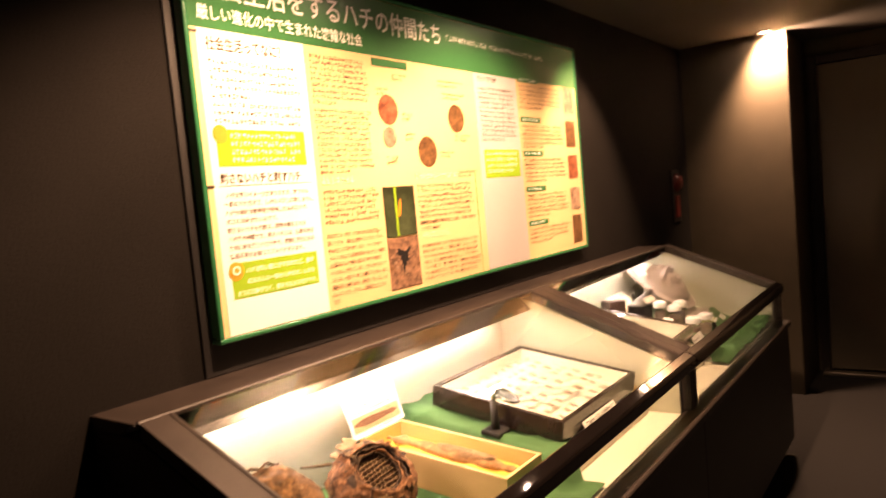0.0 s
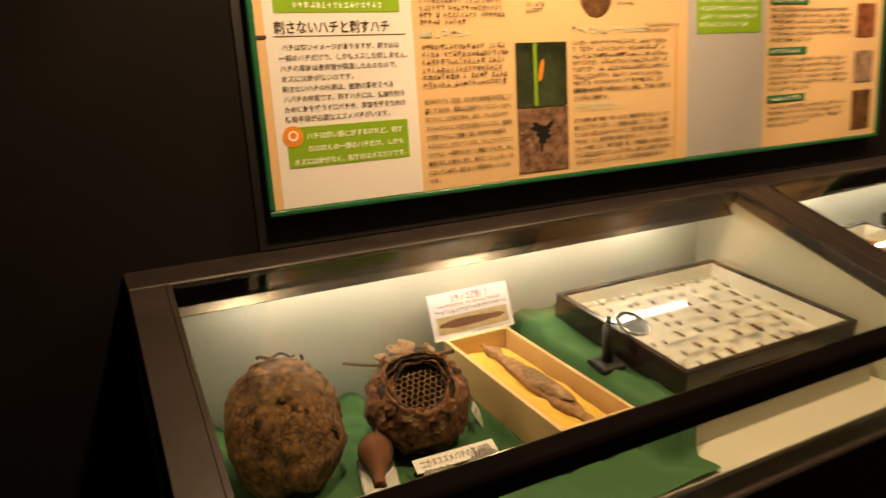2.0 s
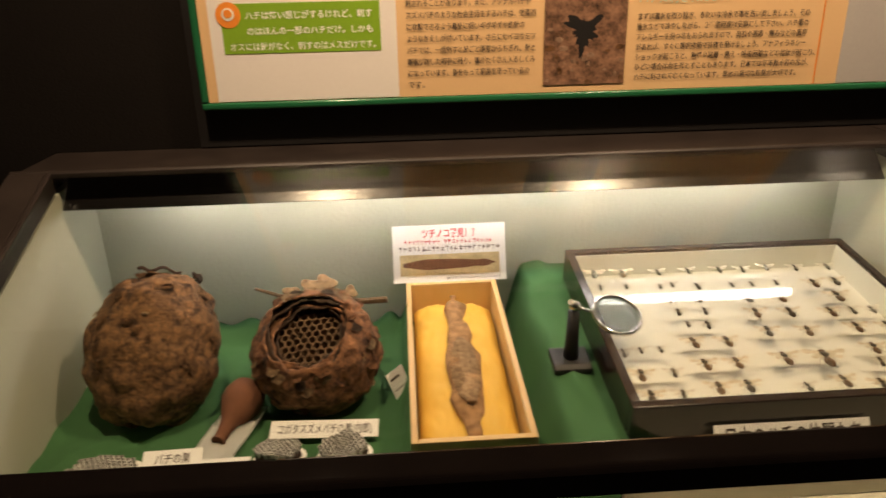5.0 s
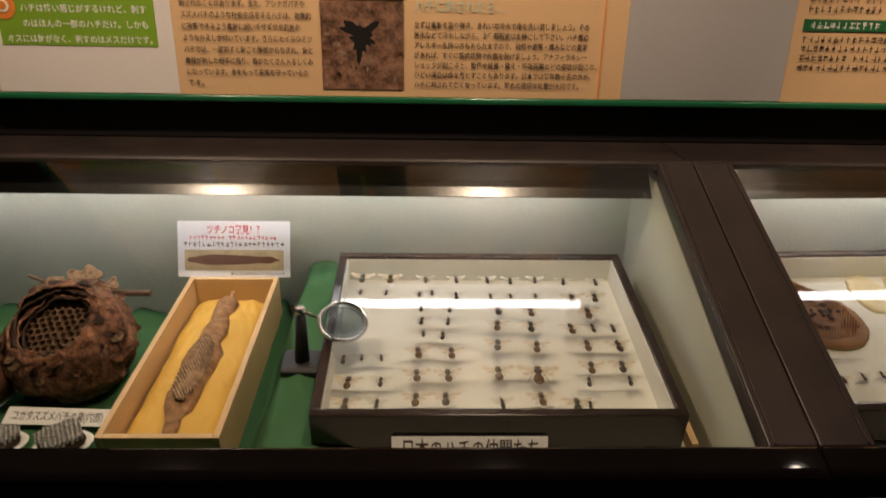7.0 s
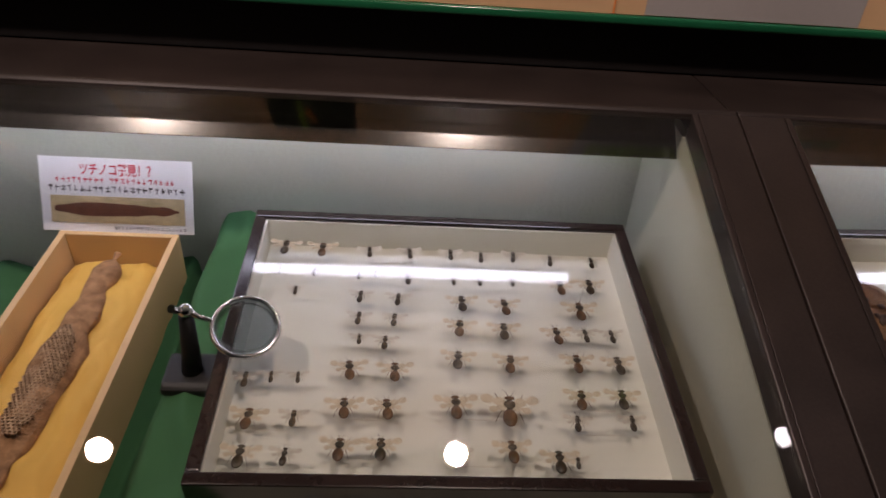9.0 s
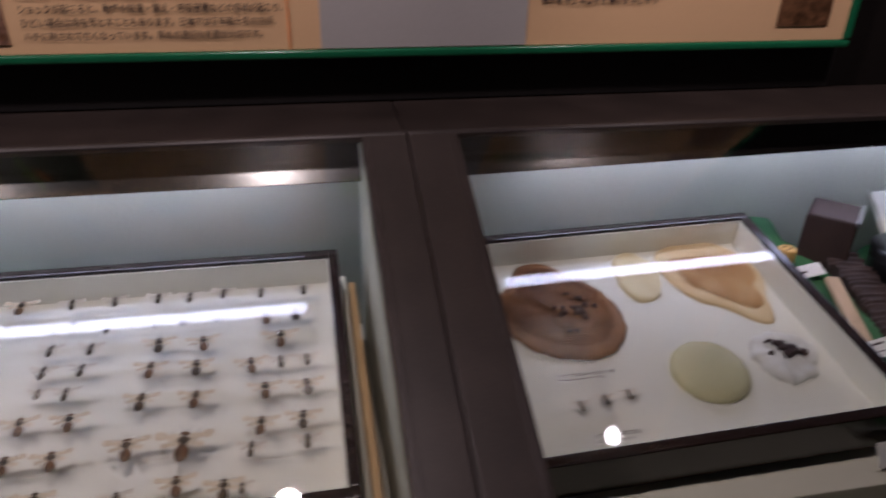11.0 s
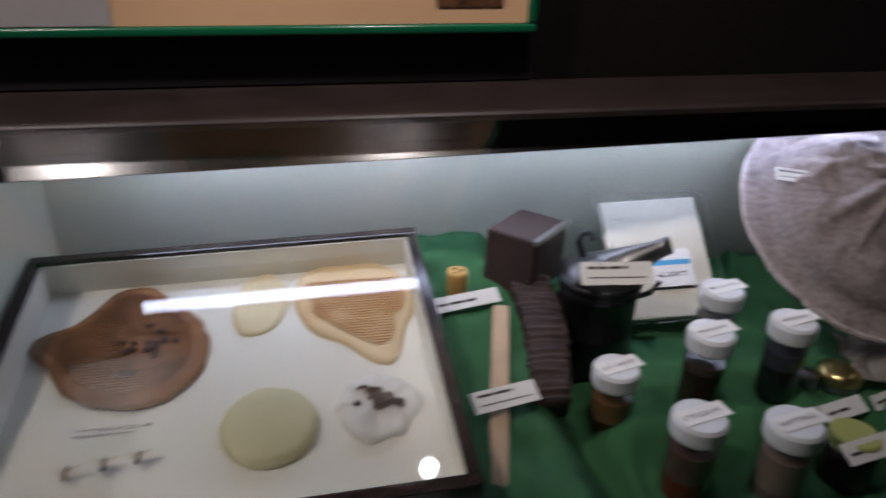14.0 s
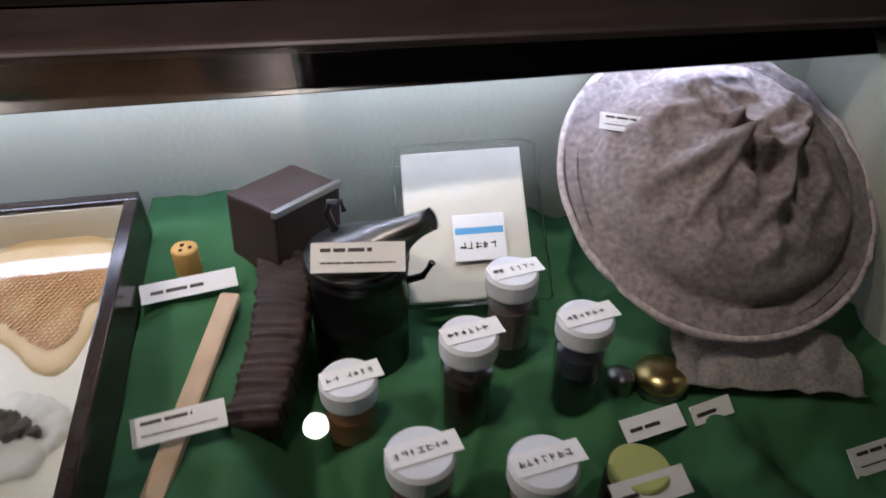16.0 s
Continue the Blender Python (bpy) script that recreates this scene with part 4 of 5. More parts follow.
SM = pose(0.3225, -0.062, 0.797, 72, 0, 0.3)
sg = thing("sign_card", SM, "white sign card with red heading and a long brown picture", "sign")
part("card", box(0, 0.212, 0, 0.107, 0, 0.002), M_CARD, sg, world=False)
lettering(sg, "ツチノコ発見！？", SM @ Matrix.Translation((0.055, 0.084, 0.0026)), 0.0185, 0.1, M_INKR, "heading", 0.02)
bars(sg, SM @ Matrix.Translation((0.022, 0.0715, 0.0026)), 0.165, 1, 0.01, 0.0075, M_INKR, 1.0, 91, "text_line")
bars(sg, SM @ Matrix.Translation((0.012, 0.0585, 0.0026)), 0.19, 1, 0.01, 0.0085, M_INK, 1.0, 92, "text_line")
part("picture", box(0.013, 0.2, 0.013, 0.052, 0.002, 0.0028), mat("dim_yellow_photo", (0.58, 0.46, 0.24), 0.5, var=0.3, scale=30, bump=0), sg, world=False)
pb = lathe([(r * 0.85, z) for r, z in prof], 20, pose(0.106, 0.033, 0.0029) @ Matrix.Diagonal((0.44, 0.44, 0.012, 1)) @ pose(0, 0, 0, 0, 90, 0))
part("picture_shape", pb, M_CLAY, sg, world=False)
bars(sg, SM @ Matrix.Translation((0.10, 0.004, 0.0026)), 0.1, 1, 0.01, 0.005, M_INK, 1.0, 93, "text_line")

# magnifier
mg = thing("magnifier_stand", pose(0.594, -0.323, 0.762), "black table magnifier on a stand with chrome joint", "magnifier")
part("foot", prism([(-0.352, 0.757), (-0.294, 0.766), (-0.294, 0.774), (-0.302, 0.778), (-0.344, 0.772), (-0.352, 0.767)], 0.566, 0.626, 0.004), M_BLACK, mg)
part("post", tube([(0.597, -0.324, 0.770), (0.598, -0.323, 0.80), (0.599, -0.322, 0.852)], 0.0125, 0.0085, 16), M_BLACK, mg, smooth=True)
part("ball_joint", lathe([(0, -0.009), (0.006, -0.0065), (0.009, 0), (0.006, 0.0065), (0, 0.009)], 16, pose(0.600, -0.323, 0.860)), M_CHROME, mg, smooth=True)
part("thumb_screw", tube([(0.594, -0.33, 0.866), (0.590, -0.338, 0.874)], 0.004, 0.005, 10), M_CHROME, mg)
part("arm", tube([(0.602, -0.324, 0.861), (0.615, -0.325, 0.853), (0.629, -0.326, 0.850)], 0.0032, 0.0028, 8), M_CHROME, mg, smooth=True)
LMAT = Matrix.Translation((0.665, -0.327, 0.843)) @ Vector((0.12, -0.42, 0.9)).to_track_quat("Z", "Y").to_matrix().to_4x4()
bm = bmesh.new()
for i in range(48):
    a = 2 * math.pi * i / 48
    for j in range(8):
        b = 2 * math.pi * j / 8
        bm.verts.new(LMAT @ Vector(((0.0365 + 0.0028 * math.cos(b)) * math.cos(a), (0.0365 + 0.0028 * math.cos(b)) * math.sin(a), 0.0042 * math.sin(b))))
bm.verts.ensure_lookup_table()
for i in range(48):
    for j in range(8):
        bm.faces.new([bm.verts[(i % 48) * 8 + j], bm.verts[((i + 1) % 48) * 8 + j], bm.verts[((i + 1) % 48) * 8 + (j + 1) % 8], bm.verts[(i % 48) * 8 + (j + 1) % 8]])
bmesh.ops.recalc_face_normals(bm, faces=bm.faces)
part("rim", bm, M_CHROME, mg, "chrome lens rim", smooth=True)
part("lens", lathe([(0, -0.003), (0.02, -0.0022), (0.0345, 0), (0.02, 0.0022), (0, 0.003)], 32, LMAT), M_LENS, mg, "clear glass lens", smooth=True)


def specimen_box(m, w, d, h, label):
    b = thing("specimen_box", m, label, "specimen box", "glass-topped specimen boxes")
    t = 0.014
    part("base", box(t, w - t, t, d - t, 0, 0.008), M_BOXBLACK, b, world=False)
    part("front", box(0, w, 0, t, 0, h, 0.002), M_BOXBLACK, b, world=False)
    part("back", box(0, w, d - t, d, 0, h, 0.002), M_BOXBLACK, b, world=False)
    part("side", box(0, t, t + 0.0003, d - t - 0.0003, 0, h, 0.002), M_BOXBLACK, b, world=False)
    part("side", box(w - t, w, t + 0.0003, d - t - 0.0003, 0, h, 0.002), M_BOXBLACK, b, world=False)
    li = 0.0022
    part("lining", box(t + li, w - t - li, t + li, d - t - li, 0.0085, 0.012), M_BOXLINE, b, "white pinning floor", world=False)
    for q in (box(t + 0.0003, t + li, t + li, d - t - li, 0.009, h - 0.006), box(w - t - li, w - t - 0.0003, t + li, d - t - li, 0.009, h - 0.006),
              box(t + 0.0003, w - t - 0.0003, t + 0.0003, t + li - 0.0002, 0.009, h - 0.006), box(t + 0.0003, w - t - 0.0003, d - t - li + 0.0002, d - t - 0.0003, 0.009, h - 0.006)):
        part("wall_lining", q, M_BOXLINE, b, world=False)
    part("cover_glass", box(t - 0.003, w - t + 0.003, t - 0.003, d - t + 0.003, h - 0.0045, h - 0.0025), M_BOXGLASS, b, "clear cover glass", world=False)
    return b


B1 = pose(0.636, -0.498, 0.800 - 0.0625, TILT, 0, 0)
specimen_box(B1, 0.517, 0.418, 0.062, "black glass-topped box of pinned insects on green cloth")


def ellipsoid(cx, cy, cz, rx, ry, rz, seg=10, rings=6):
    prof = [(math.sin(math.pi * i / rings), -math.cos(math.pi * i / rings)) for i in range(rings + 1)]
    prof[0], prof[-1] = (0, -1), (0, 1)
    return lathe(prof, seg, Matrix.Translation((cx, cy, cz)) @ Matrix.Diagonal((rx, ry, rz, 1)))


def pinned_insect(body_mat, wing_mat, wide, name="insect_specimen"):
    """A dried specimen about 10 mm long, head towards +y, with spread wings on a pin."""
    s = thing(name, None, "small dried winged insect specimen on a pin", "insect specimen", "pinned specimens")
    part("abdomen", ellipsoid(0, -0.0038, 0, 0.0019 * wide, 0.0039, 0.0019, 12, 8), body_mat, s, world=False, smooth=True)
    part("thorax", ellipsoid(0, 0.0016, 0.0004, 0.0017 * wide, 0.0021, 0.0018, 10, 6), M_BUG_DARK, s, world=False, smooth=True)
    part("head", ellipsoid(0, 0.0046, 0, 0.0014 * wide, 0.0010, 0.001), body_mat, s, world=False, smooth=True)
    for sx in (1, -1):
        for y0, turn, k in ((0.0022, 12, 1.0), (0.0004, -16, 0.72)):
            w = lump(lambda a: 0.0047 * k * (0.13 + 0.87 * abs(math.cos(a)) ** 1.7), 0.00010, 16)
            w.transform(pose(0.0060 * sx * k, y0 + 0.0042 * k * math.sin(radians(turn)), 0.0012, 0, -8 * sx, turn * sx))
            part("wing", w, wing_mat, s, world=False)
        for k in (-1, 0, 1):
            part("leg", tube([(0.001 * sx, 0.001 + 0.0008 * k, -0.0004), (0.0032 * sx, 0.001 + 0.0022 * k, 0.0004), (0.0047 * sx, 0.001 + 0.0050 * k, -0.0016), (0.0052 * sx, 0.001 + 0.0066 * k, -0.0026)], 0.00030, 0.00014, 4), body_mat, s, world=False)
        part("antenna", tube([(0.0005 * sx, 0.0052, 0.0004), (0.0014 * sx, 0.0072, 0.0010), (0.0024 * sx, 0.0082, 0.0006)], 0.00016, 0.00012, 4), M_BUG_DARK, s, world=False)
    part("pin", tube([(0, 0.0014, -0.0135), (0, 0.0014, 0.004)], 0.00018, 0.00018, 5), M_CHROME, s, world=False)
    return s


KINDS = {"t": (M_BUG_DARK, M_GRID, 1.2, 1.25), "s": (M_BUG_DARK, M_GRID, 1.25, 1.65), "m": (M_BUG_BROWN, M_WING, 1.5, 2.1), "l": (M_BUG_BROWN, M_WING, 1.45, 2.4), "x": (M_BUG_BROWN, M_WING, 1.4, 3.1)}
ROWS = (
    ((0.680, -0.137, "m"), (0.730, -0.139, "m"), (0.794, -0.141, "s"), (0.849, -0.141, "s"), (0.905, -0.141, "s"), (0.947, -0.144, "s"), (0.992, -0.141, "s"), (1.043, -0.146, "s"), (1.101, -0.147, "s")),
    ((0.680, -0.182, "t"), (0.725, -0.183, "t"), (0.783, -0.187, "t"), (0.805, -0.183, "t"), (0.847, -0.191, "s"), (0.907, -0.192, "t"), (0.942, -0.192, "t"), (0.986, -0.191, "t")),
    ((0.704, -0.219, "t"), (0.787, -0.226, "s"), (0.835, -0.229, "s"), (1.050, -0.197, "m"), (1.090, -0.194, "m"), (0.787, -0.263, "s"), (0.831, -0.264, "s"), (0.917, -0.232, "m"), (0.972, -0.236, "m"), (1.069, -0.239, "l")),
    ((0.790, -0.297, "t"), (0.821, -0.301, "s"), (0.912, -0.274, "m"), (0.967, -0.277, "m"), (1.033, -0.282, "m"), (1.069, -0.281, "s"), (1.102, -0.281, "s")),
    ((0.667, -0.360, "s"), (0.695, -0.356, "t"), (0.725, -0.356, "t"), (0.782, -0.343, "m"), (0.834, -0.344, "m"), (0.908, -0.324, "m"), (0.970, -0.328, "m"), (1.051, -0.325, "m"), (1.101, -0.326, "m")),
    ((0.679, -0.411, "m"), (0.727, -0.410, "s"), (0.780, -0.395, "m"), (0.827, -0.395, "m"), (0.903, -0.390, "l"), (0.963, -0.393, "x"), (1.047, -0.377, "m"), (1.095, -0.375, "m"), (1.037, -0.409, "s"), (1.099, -0.407, "s")),
    ((0.679, -0.456, "m"), (0.724, -0.456, "s"), (0.779, -0.446, "m"), (0.822, -0.445, "m"), (0.903, -0.454, "s"), (0.961, -0.445, "m"), (1.010, -0.456, "m"), (1.029, -0.457, "t")),
)
first = {}
for k, row in enumerate(ROWS):
    for i, (x, y, size) in enumerate(row):
        bmat, wmat, wide, s = KINDS[size]
        if size in "sm" and (i + k) % 3 == 0:
            bmat = M_BUG_DARK
        m = pose(x, y, 0.8535 + 0.157 * y, TILT, 0, 6 * math.sin(17 * x + 5 * k))
        sc = Matrix.Diagonal((s, s, 1.0 if size in "tsm" else 1.25, 1))
        key = (size, bmat.name)
        if key not in first:
            first[key] = pinned_insect(bmat, wmat, wide)
            first[key].matrix_basis = m @ sc
        else:
            ob = copy_thing(first[key], m)
            ob.matrix_basis = m @ sc
    for (xa, ya, _), (xb, yb, _) in list(zip(row, row[1:]))[::2]:
        if abs(xb - xa) < 0.08 and abs(yb - ya) < 0.01:
            st = box(xa + 0.006, xb - 0.006, -0.0005, 0.0005, 0, 0.0004)
            st.transform(pose(0, (ya + yb) / 2 - 0.004, 0.838 + 0.157 * ((ya + yb) / 2 - 0.004), TILT))
            solid("data_slip", st, M_GRID, "narrow pale paper slip between specimens", "label", "data slips")

label_card(pose(0.747, -0.5215, 0.7330, 62, 0, 0), 0.214, 0.034, "日本のハチの仲間たち", size=0.029, label="white name card with large black writing")
label_card(pose(0.322, -0.262, 0.672, 62, 0, 55), 0.045, 0.045, rows=2, seed=15)
lath = prism([(-0.10, 0.662), (-0.50, 0.662), (-0.50, 0.745), (-0.10, 0.808)], 1.1665, 1.1765, 0.001)
solid("wooden_lath", lath, M_PINE, "pale wooden lath beside the specimen box", "lath")

# ---- second case ----
M_WAXBROWN = mat("brown_old_comb", (0.18, 0.070, 0.020), 0.55, var=0.5, scale=22, bump=0.7, bscale=330, alt=(0.38, 0.18, 0.060))
M_BELLOWS = mat("worn_brown_leather", (0.026, 0.013, 0.010), 0.75, var=0.5, scale=40, bump=0.5, bscale=300, alt=(0.060, 0.034, 0.027))
M_CRUMB = mat("grey_brown_crumbs", (0.085, 0.050, 0.036), 0.7, var=0.4, scale=120, bump=0.3)
M_WAXPALE = mat("pale_beeswax", (0.72, 0.62, 0.38), 0.5, var=0.08, scale=20, bump=0.3, bscale=420)
M_WAXCOMB = mat("golden_comb", (0.50, 0.22, 0.06), 0.55, var=0.25, scale=15, bump=0.4, bscale=400, alt=(0.68, 0.44, 0.18))
M_WAXRIM = mat("cream_comb_rim", (0.70, 0.46, 0.20), 0.5, var=0.1, scale=11, bump=0.4, bscale=400, alt=(0.80, 0.68, 0.44))
M_WAXDISC = mat("greenish_wax_disc", (0.58, 0.55, 0.33), 0.42, var=0.06, scale=20, bump=0.1)
M_GAUZE = mat("white_gauze", (0.74, 0.74, 0.72), 0.8, var=0.06, scale=50, bump=0.6, bscale=500)
M_PROPOLIS = mat("dark_propolis", (0.035, 0.014, 0.012), 0.55, var=0.4, scale=80, bump=0.5)
M_CANDLE = mat("rolled_wax_candle", (0.62, 0.38, 0.10), 0.5, var=0.15, scale=50, bump=0.4, bscale=400)
M_LEATHER = mat("dark_brown_leather", (0.042, 0.023, 0.019), 0.6, var=0.25, scale=30, bump=0.4, bscale=300)
M_TIN = mat("dark_tinplate", (0.045, 0.045, 0.047), 0.34, 0.8, var=0.4, scale=18, bump=0.15)
M_TINB = mat("bright_tinplate", (0.34, 0.33, 0.32), 0.36, 1.0, var=0.25, scale=18, bump=0.1)
M_STICK = mat("bare_pale_wood", (0.52, 0.38, 0.24), 0.65, var=0.15, scale=30, bump=0.2)
M_LID = mat("white_plastic_lid", (0.74, 0.76, 0.78), 0.4, var=0.04, scale=30, bump=0.02)
M_JAR = pane_mat("jar_plastic", (0.95, 0.95, 0.94), 0.05, 0.05)
M_BAG = pane_mat("clear_plastic_bag", (0.97, 0.97, 0.97), 0.012, 0.3)
M_WAXSHEET = mat("ivory_wax_sheet", (0.74, 0.71, 0.58), 0.6, var=0.05, scale=14, bump=0.15)
M_BLUE = mat("sky_blue_print", (0.12, 0.40, 0.70), 0.5, var=0.05, bump=0)
M_HAT = mat("mottled_print_cotton", (0.46, 0.365, 0.345), 0.9, var=0.35, scale=150, bump=0.5, bscale=700, alt=(0.74, 0.67, 0.65))
M_LACE = mat("beige_netting", (0.56, 0.51, 0.46), 0.9, var=0.45, scale=240, bump=0.9, bscale=600, alt=(0.75, 0.69, 0.63))
M_BRASS = mat("pale_brass", (0.62, 0.50, 0.20), 0.28, 1.0, var=0.1, bump=0.05)
M_LIDGREEN = mat("yellow_green_lid", (0.48, 0.52, 0.16), 0.4, var=0.1, bump=0.05)


def cloth_two(x, y):
    z = 0.664
    z += 0.040 * sstep(-0.40, -0.345, y) * sstep(1.98, 2.04, x)
    high = 0.822 + 0.157 * min(y, -0.05)
    z += (high - z) * (1 - sstep(1.925 + 0.03 * noise.noise(Vector((y * 7, 0, 0))), 2.01, x)) * sstep(-0.575, -0.535, y)
    fold = abs(noise.noise(Vector((x * 9 + y * 3, y * 6 - x * 4, 7.1))))
    z += 0.034 * fold * sstep(1.96, 2.05, x) * sstep(-0.33, -0.40, y) + 0.014 * fold + 0.007 * noise.noise(Vector((x * 23, y * 21, 2.0)))
    crease = max(0.0, 1 - 4.0 * abs(noise.noise(Vector((x * 6 + y * 4, y * 4 - x * 6, 1.9))))) + 0.7 * max(0.0, 1 - 4.0 * abs(noise.noise(Vector((x * 11 - y * 5, y * 8 + x * 5, 6.3)))))
    z += 0.013 * crease * (0.35 + 0.65 * sstep(1.93, 2.0, x))
    z += 0.045 * sstep(-0.08, -0.01, y) * sstep(2.0, 2.1, x) * (0.6 + noise.noise(Vector((x * 12, 0, 9))))
    z += 0.022 * sstep(2.45, 2.62, x) * sstep(-0.3, -0.38, y) * (0.4 + noise.noise(Vector((x * 11, y * 9, 4))))
    return Vector((x, y, max(z, 0.6635)))


solid("display_cloth", grid(1.80, 2.650, -0.626, -0.005, 150, 100, cloth_two), M_CLOTH, "rumpled green cloth lining the display floor", "cloth", smooth=True)
riser = prism([(-0.06, 0.662), (-0.535, 0.662), (-0.535, 0.888 - 0.157 * 0.535 - 0.066), (-0.06, 0.888 - 0.157 * 0.06 - 0.066)], 1.325, 1.795, 0.002)
solid("display_riser", riser, M_CASEFLOOR, "cream sloping riser block under the wax box", "riser")

B2 = Matrix.Translation((1.331, -0.500, 0.8080 - 0.0625)) @ Euler((radians(TILT), radians(-0.9), radians(1.0))).to_matrix().to_4x4()
specimen_box(B2, 0.492, 0.414, 0.062, "black glass-topped box of beeswax samples")


def in_box(x, y, dz=0.0125):
    """A pose on the floor of the second box, above the place x, y."""
    return Matrix.Translation((x, y, 0.8075 - 0.0625 + (y + 0.506) * 0.157 + dz * 1.0)) @ Euler((radians(TILT), 0, 0)).to_matrix().to_4x4()


def blob(name, rfun, h, m, material, label, cat, seg=72, rs=40, ra=0.003):
    bm = roughen(lump(rfun, h, seg), rs, ra, 130, 0.0012)
    bm.transform(m)
    return solid(name, bm, material, label, cat, smooth=True)


def pear(a):
    return 0.083 + 0.031 * bump_at(a, 171, 17) + 0.031 * bump_at(a, 96, 24) + 0.013 * bump_at(a, -50, 45) + 0.004 * noise.noise(Vector((math.cos(a) * 5, math.sin(a) * 5, 0)))


blob("old_comb", pear, 0.011, in_box(1.457, -0.227), M_WAXBROWN, "brown irregular piece of old honeycomb in the box", "comb", 96, 40, 0.0016)
hc = honeycomb(0.0028, 0.0020, lambda x, y: math.hypot(x, y) < 0.82 * pear(math.atan2(y, x)) and math.hypot(x - 0.02, y + 0.012) > 0.030, lambda x, y: 0.0129, -0.11, 0.11, -0.11, 0.12, 0.74)
hc.transform(in_box(1.457, -0.227))
tagged(part("comb_cells", hc, M_WAXBROWN, bpy.data.objects["old_comb"]), "rows of small open brown cells", kind="stuff")
rnd = random.Random(8)
oc = thing("propolis_crumbs", in_box(1.478, -0.245, 0.025), "dark grey crumbs on the brown comb", "crumbs")
for i in range(22):
    cr = roughen(ellipsoid(0, 0, 0, rnd.uniform(0.003, 0.006), rnd.uniform(0.003, 0.006), 0.003, 7, 5), 200, 0.002)
    cr.transform(in_box(1.478 + rnd.gauss(0, 0.016), -0.242 + rnd.gauss(0, 0.014), 0.0262))
    part("crumb", cr, M_CRUMB, oc)
blob("white_comb", lambda a: 0.035 / math.sqrt(math.cos(a) ** 2 + 0.36 * math.sin(a) ** 2) * (1 + 0.05 * math.sin(3 * a + 1) + 0.025 * math.sin(9 * a)), 0.008, in_box(1.606, -0.160) @ pose(0, 0, 0, 0, 0, -8), M_WAXPALE, "small pale oval piece of new comb", "comb")


def drop(a):
    return 0.075 + 0.042 * bump_at(a, -75, 19) + 0.015 * bump_at(a, 140, 30) + 0.008 * bump_at(a, 70, 25) + 0.003 * noise.noise(Vector((math.cos(a) * 5, math.sin(a) * 5, 2)))


C3 = in_box(1.727, -0.172)
gc = thing("honeycomb_piece", C3, "golden drop-shaped piece of honeycomb with open cells", "comb")
bm = roughen(lump(drop, 0.011, 72), 40, 0.0012)
bm.transform(C3)
part("wax", bm, M_WAXRIM, gc, "pale waxy comb rim", smooth=True)
hc = honeycomb(0.0032, 0.0030, lambda x, y: math.hypot(x, y) < (0.80 + 0.12 * noise.noise(Vector((x * 40, y * 40, 0)))) * drop(math.atan2(y, x)) and y < 0.034, lambda x, y: 0.0130 + 0.0006 * noise.noise(Vector((x * 30, y * 30, 5))), -0.09, 0.09, -0.12, 0.09, 0.72)
hc.transform(C3)
part("cells", hc, M_WAXCOMB, gc, "open six-sided cells")
blob("wax_disc", lambda a: 0.051, 0.016, in_box(1.620, -0.362), M_WAXDISC, "round greenish-white beeswax disc", "wax disc", 80, 30, 0.0005)
gz = thing("gauze_pouch", in_box(1.736, -0.350), "white gauze holding dark propolis lumps", "gauze")
bm = roughen(lump(lambda a: 0.044 * (1 + 0.04 * math.sin(3 * a + 1) + 0.02 * math.sin(5 * a + 2)), 0.014, 96), 45, 0.007, 160, 0.003)
bm.transform(in_box(1.736, -0.350))
part("gauze", bm, M_GAUZE, gz, smooth=True)
for i in range(24):
    cr = roughen(ellipsoid(0, 0, 0, rnd.uniform(0.004, 0.007), rnd.uniform(0.003, 0.006), 0.005, 8, 6), 260, 0.004)
    cr.transform(in_box(1.738 + rnd.gauss(0, 0.009), -0.347 + rnd.gauss(0, 0.008), 0.029))
    part("propolis_lump", cr, M_PROPOLIS, gz)
for i, (x, y) in enumerate(((1.428, -0.400), (1.462, -0.394), (1.494, -0.390))):
    key = ("s", M_BUG_DARK.name)
    ob = copy_thing(first[key], in_box(x, y, 0.026))
    ob.matrix_basis = in_box(x, y, 0.026) @ Matrix.Diagonal((1.2, 1.3, 1, 1))
for x, y, w, s in ((1.416, -0.350, 0.09, 1), (1.610, -0.250, 0.055, 2), (1.585, -0.446, 0.085, 3), (1.705, -0.432, 0.055, 4), (1.43, -0.447, 0.07, 5)):
    slip = thing("caption_slip", in_box(x, y), "small white printed slip on the box floor", "label", "captions in the wax box")
    part("slip", box(0, w, 0, 0.016, 0, 0.0006), M_CARD, slip, world=False)
    bars(slip, in_box(x, y, 0.0140) @ Matrix.Translation((0.003, 0.008, 0)), w * 0.9, 1, 0.01, 0.006, M_INK, 1.0, 200 + s, "text_line")
    bars(slip, in_box(x, y, 0.0140) @ Matrix.Translation((0.003, 0.001, 0)), w * 0.7, 1, 0.01, 0.0045, M_INK, 1.0, 210 + s, "text_line")
label_card(pose(1.760, -0.520, 0.7475, 60, 0, 3), 0.140, 0.030, rows=1, seed=61, label="white name card with large black writing")

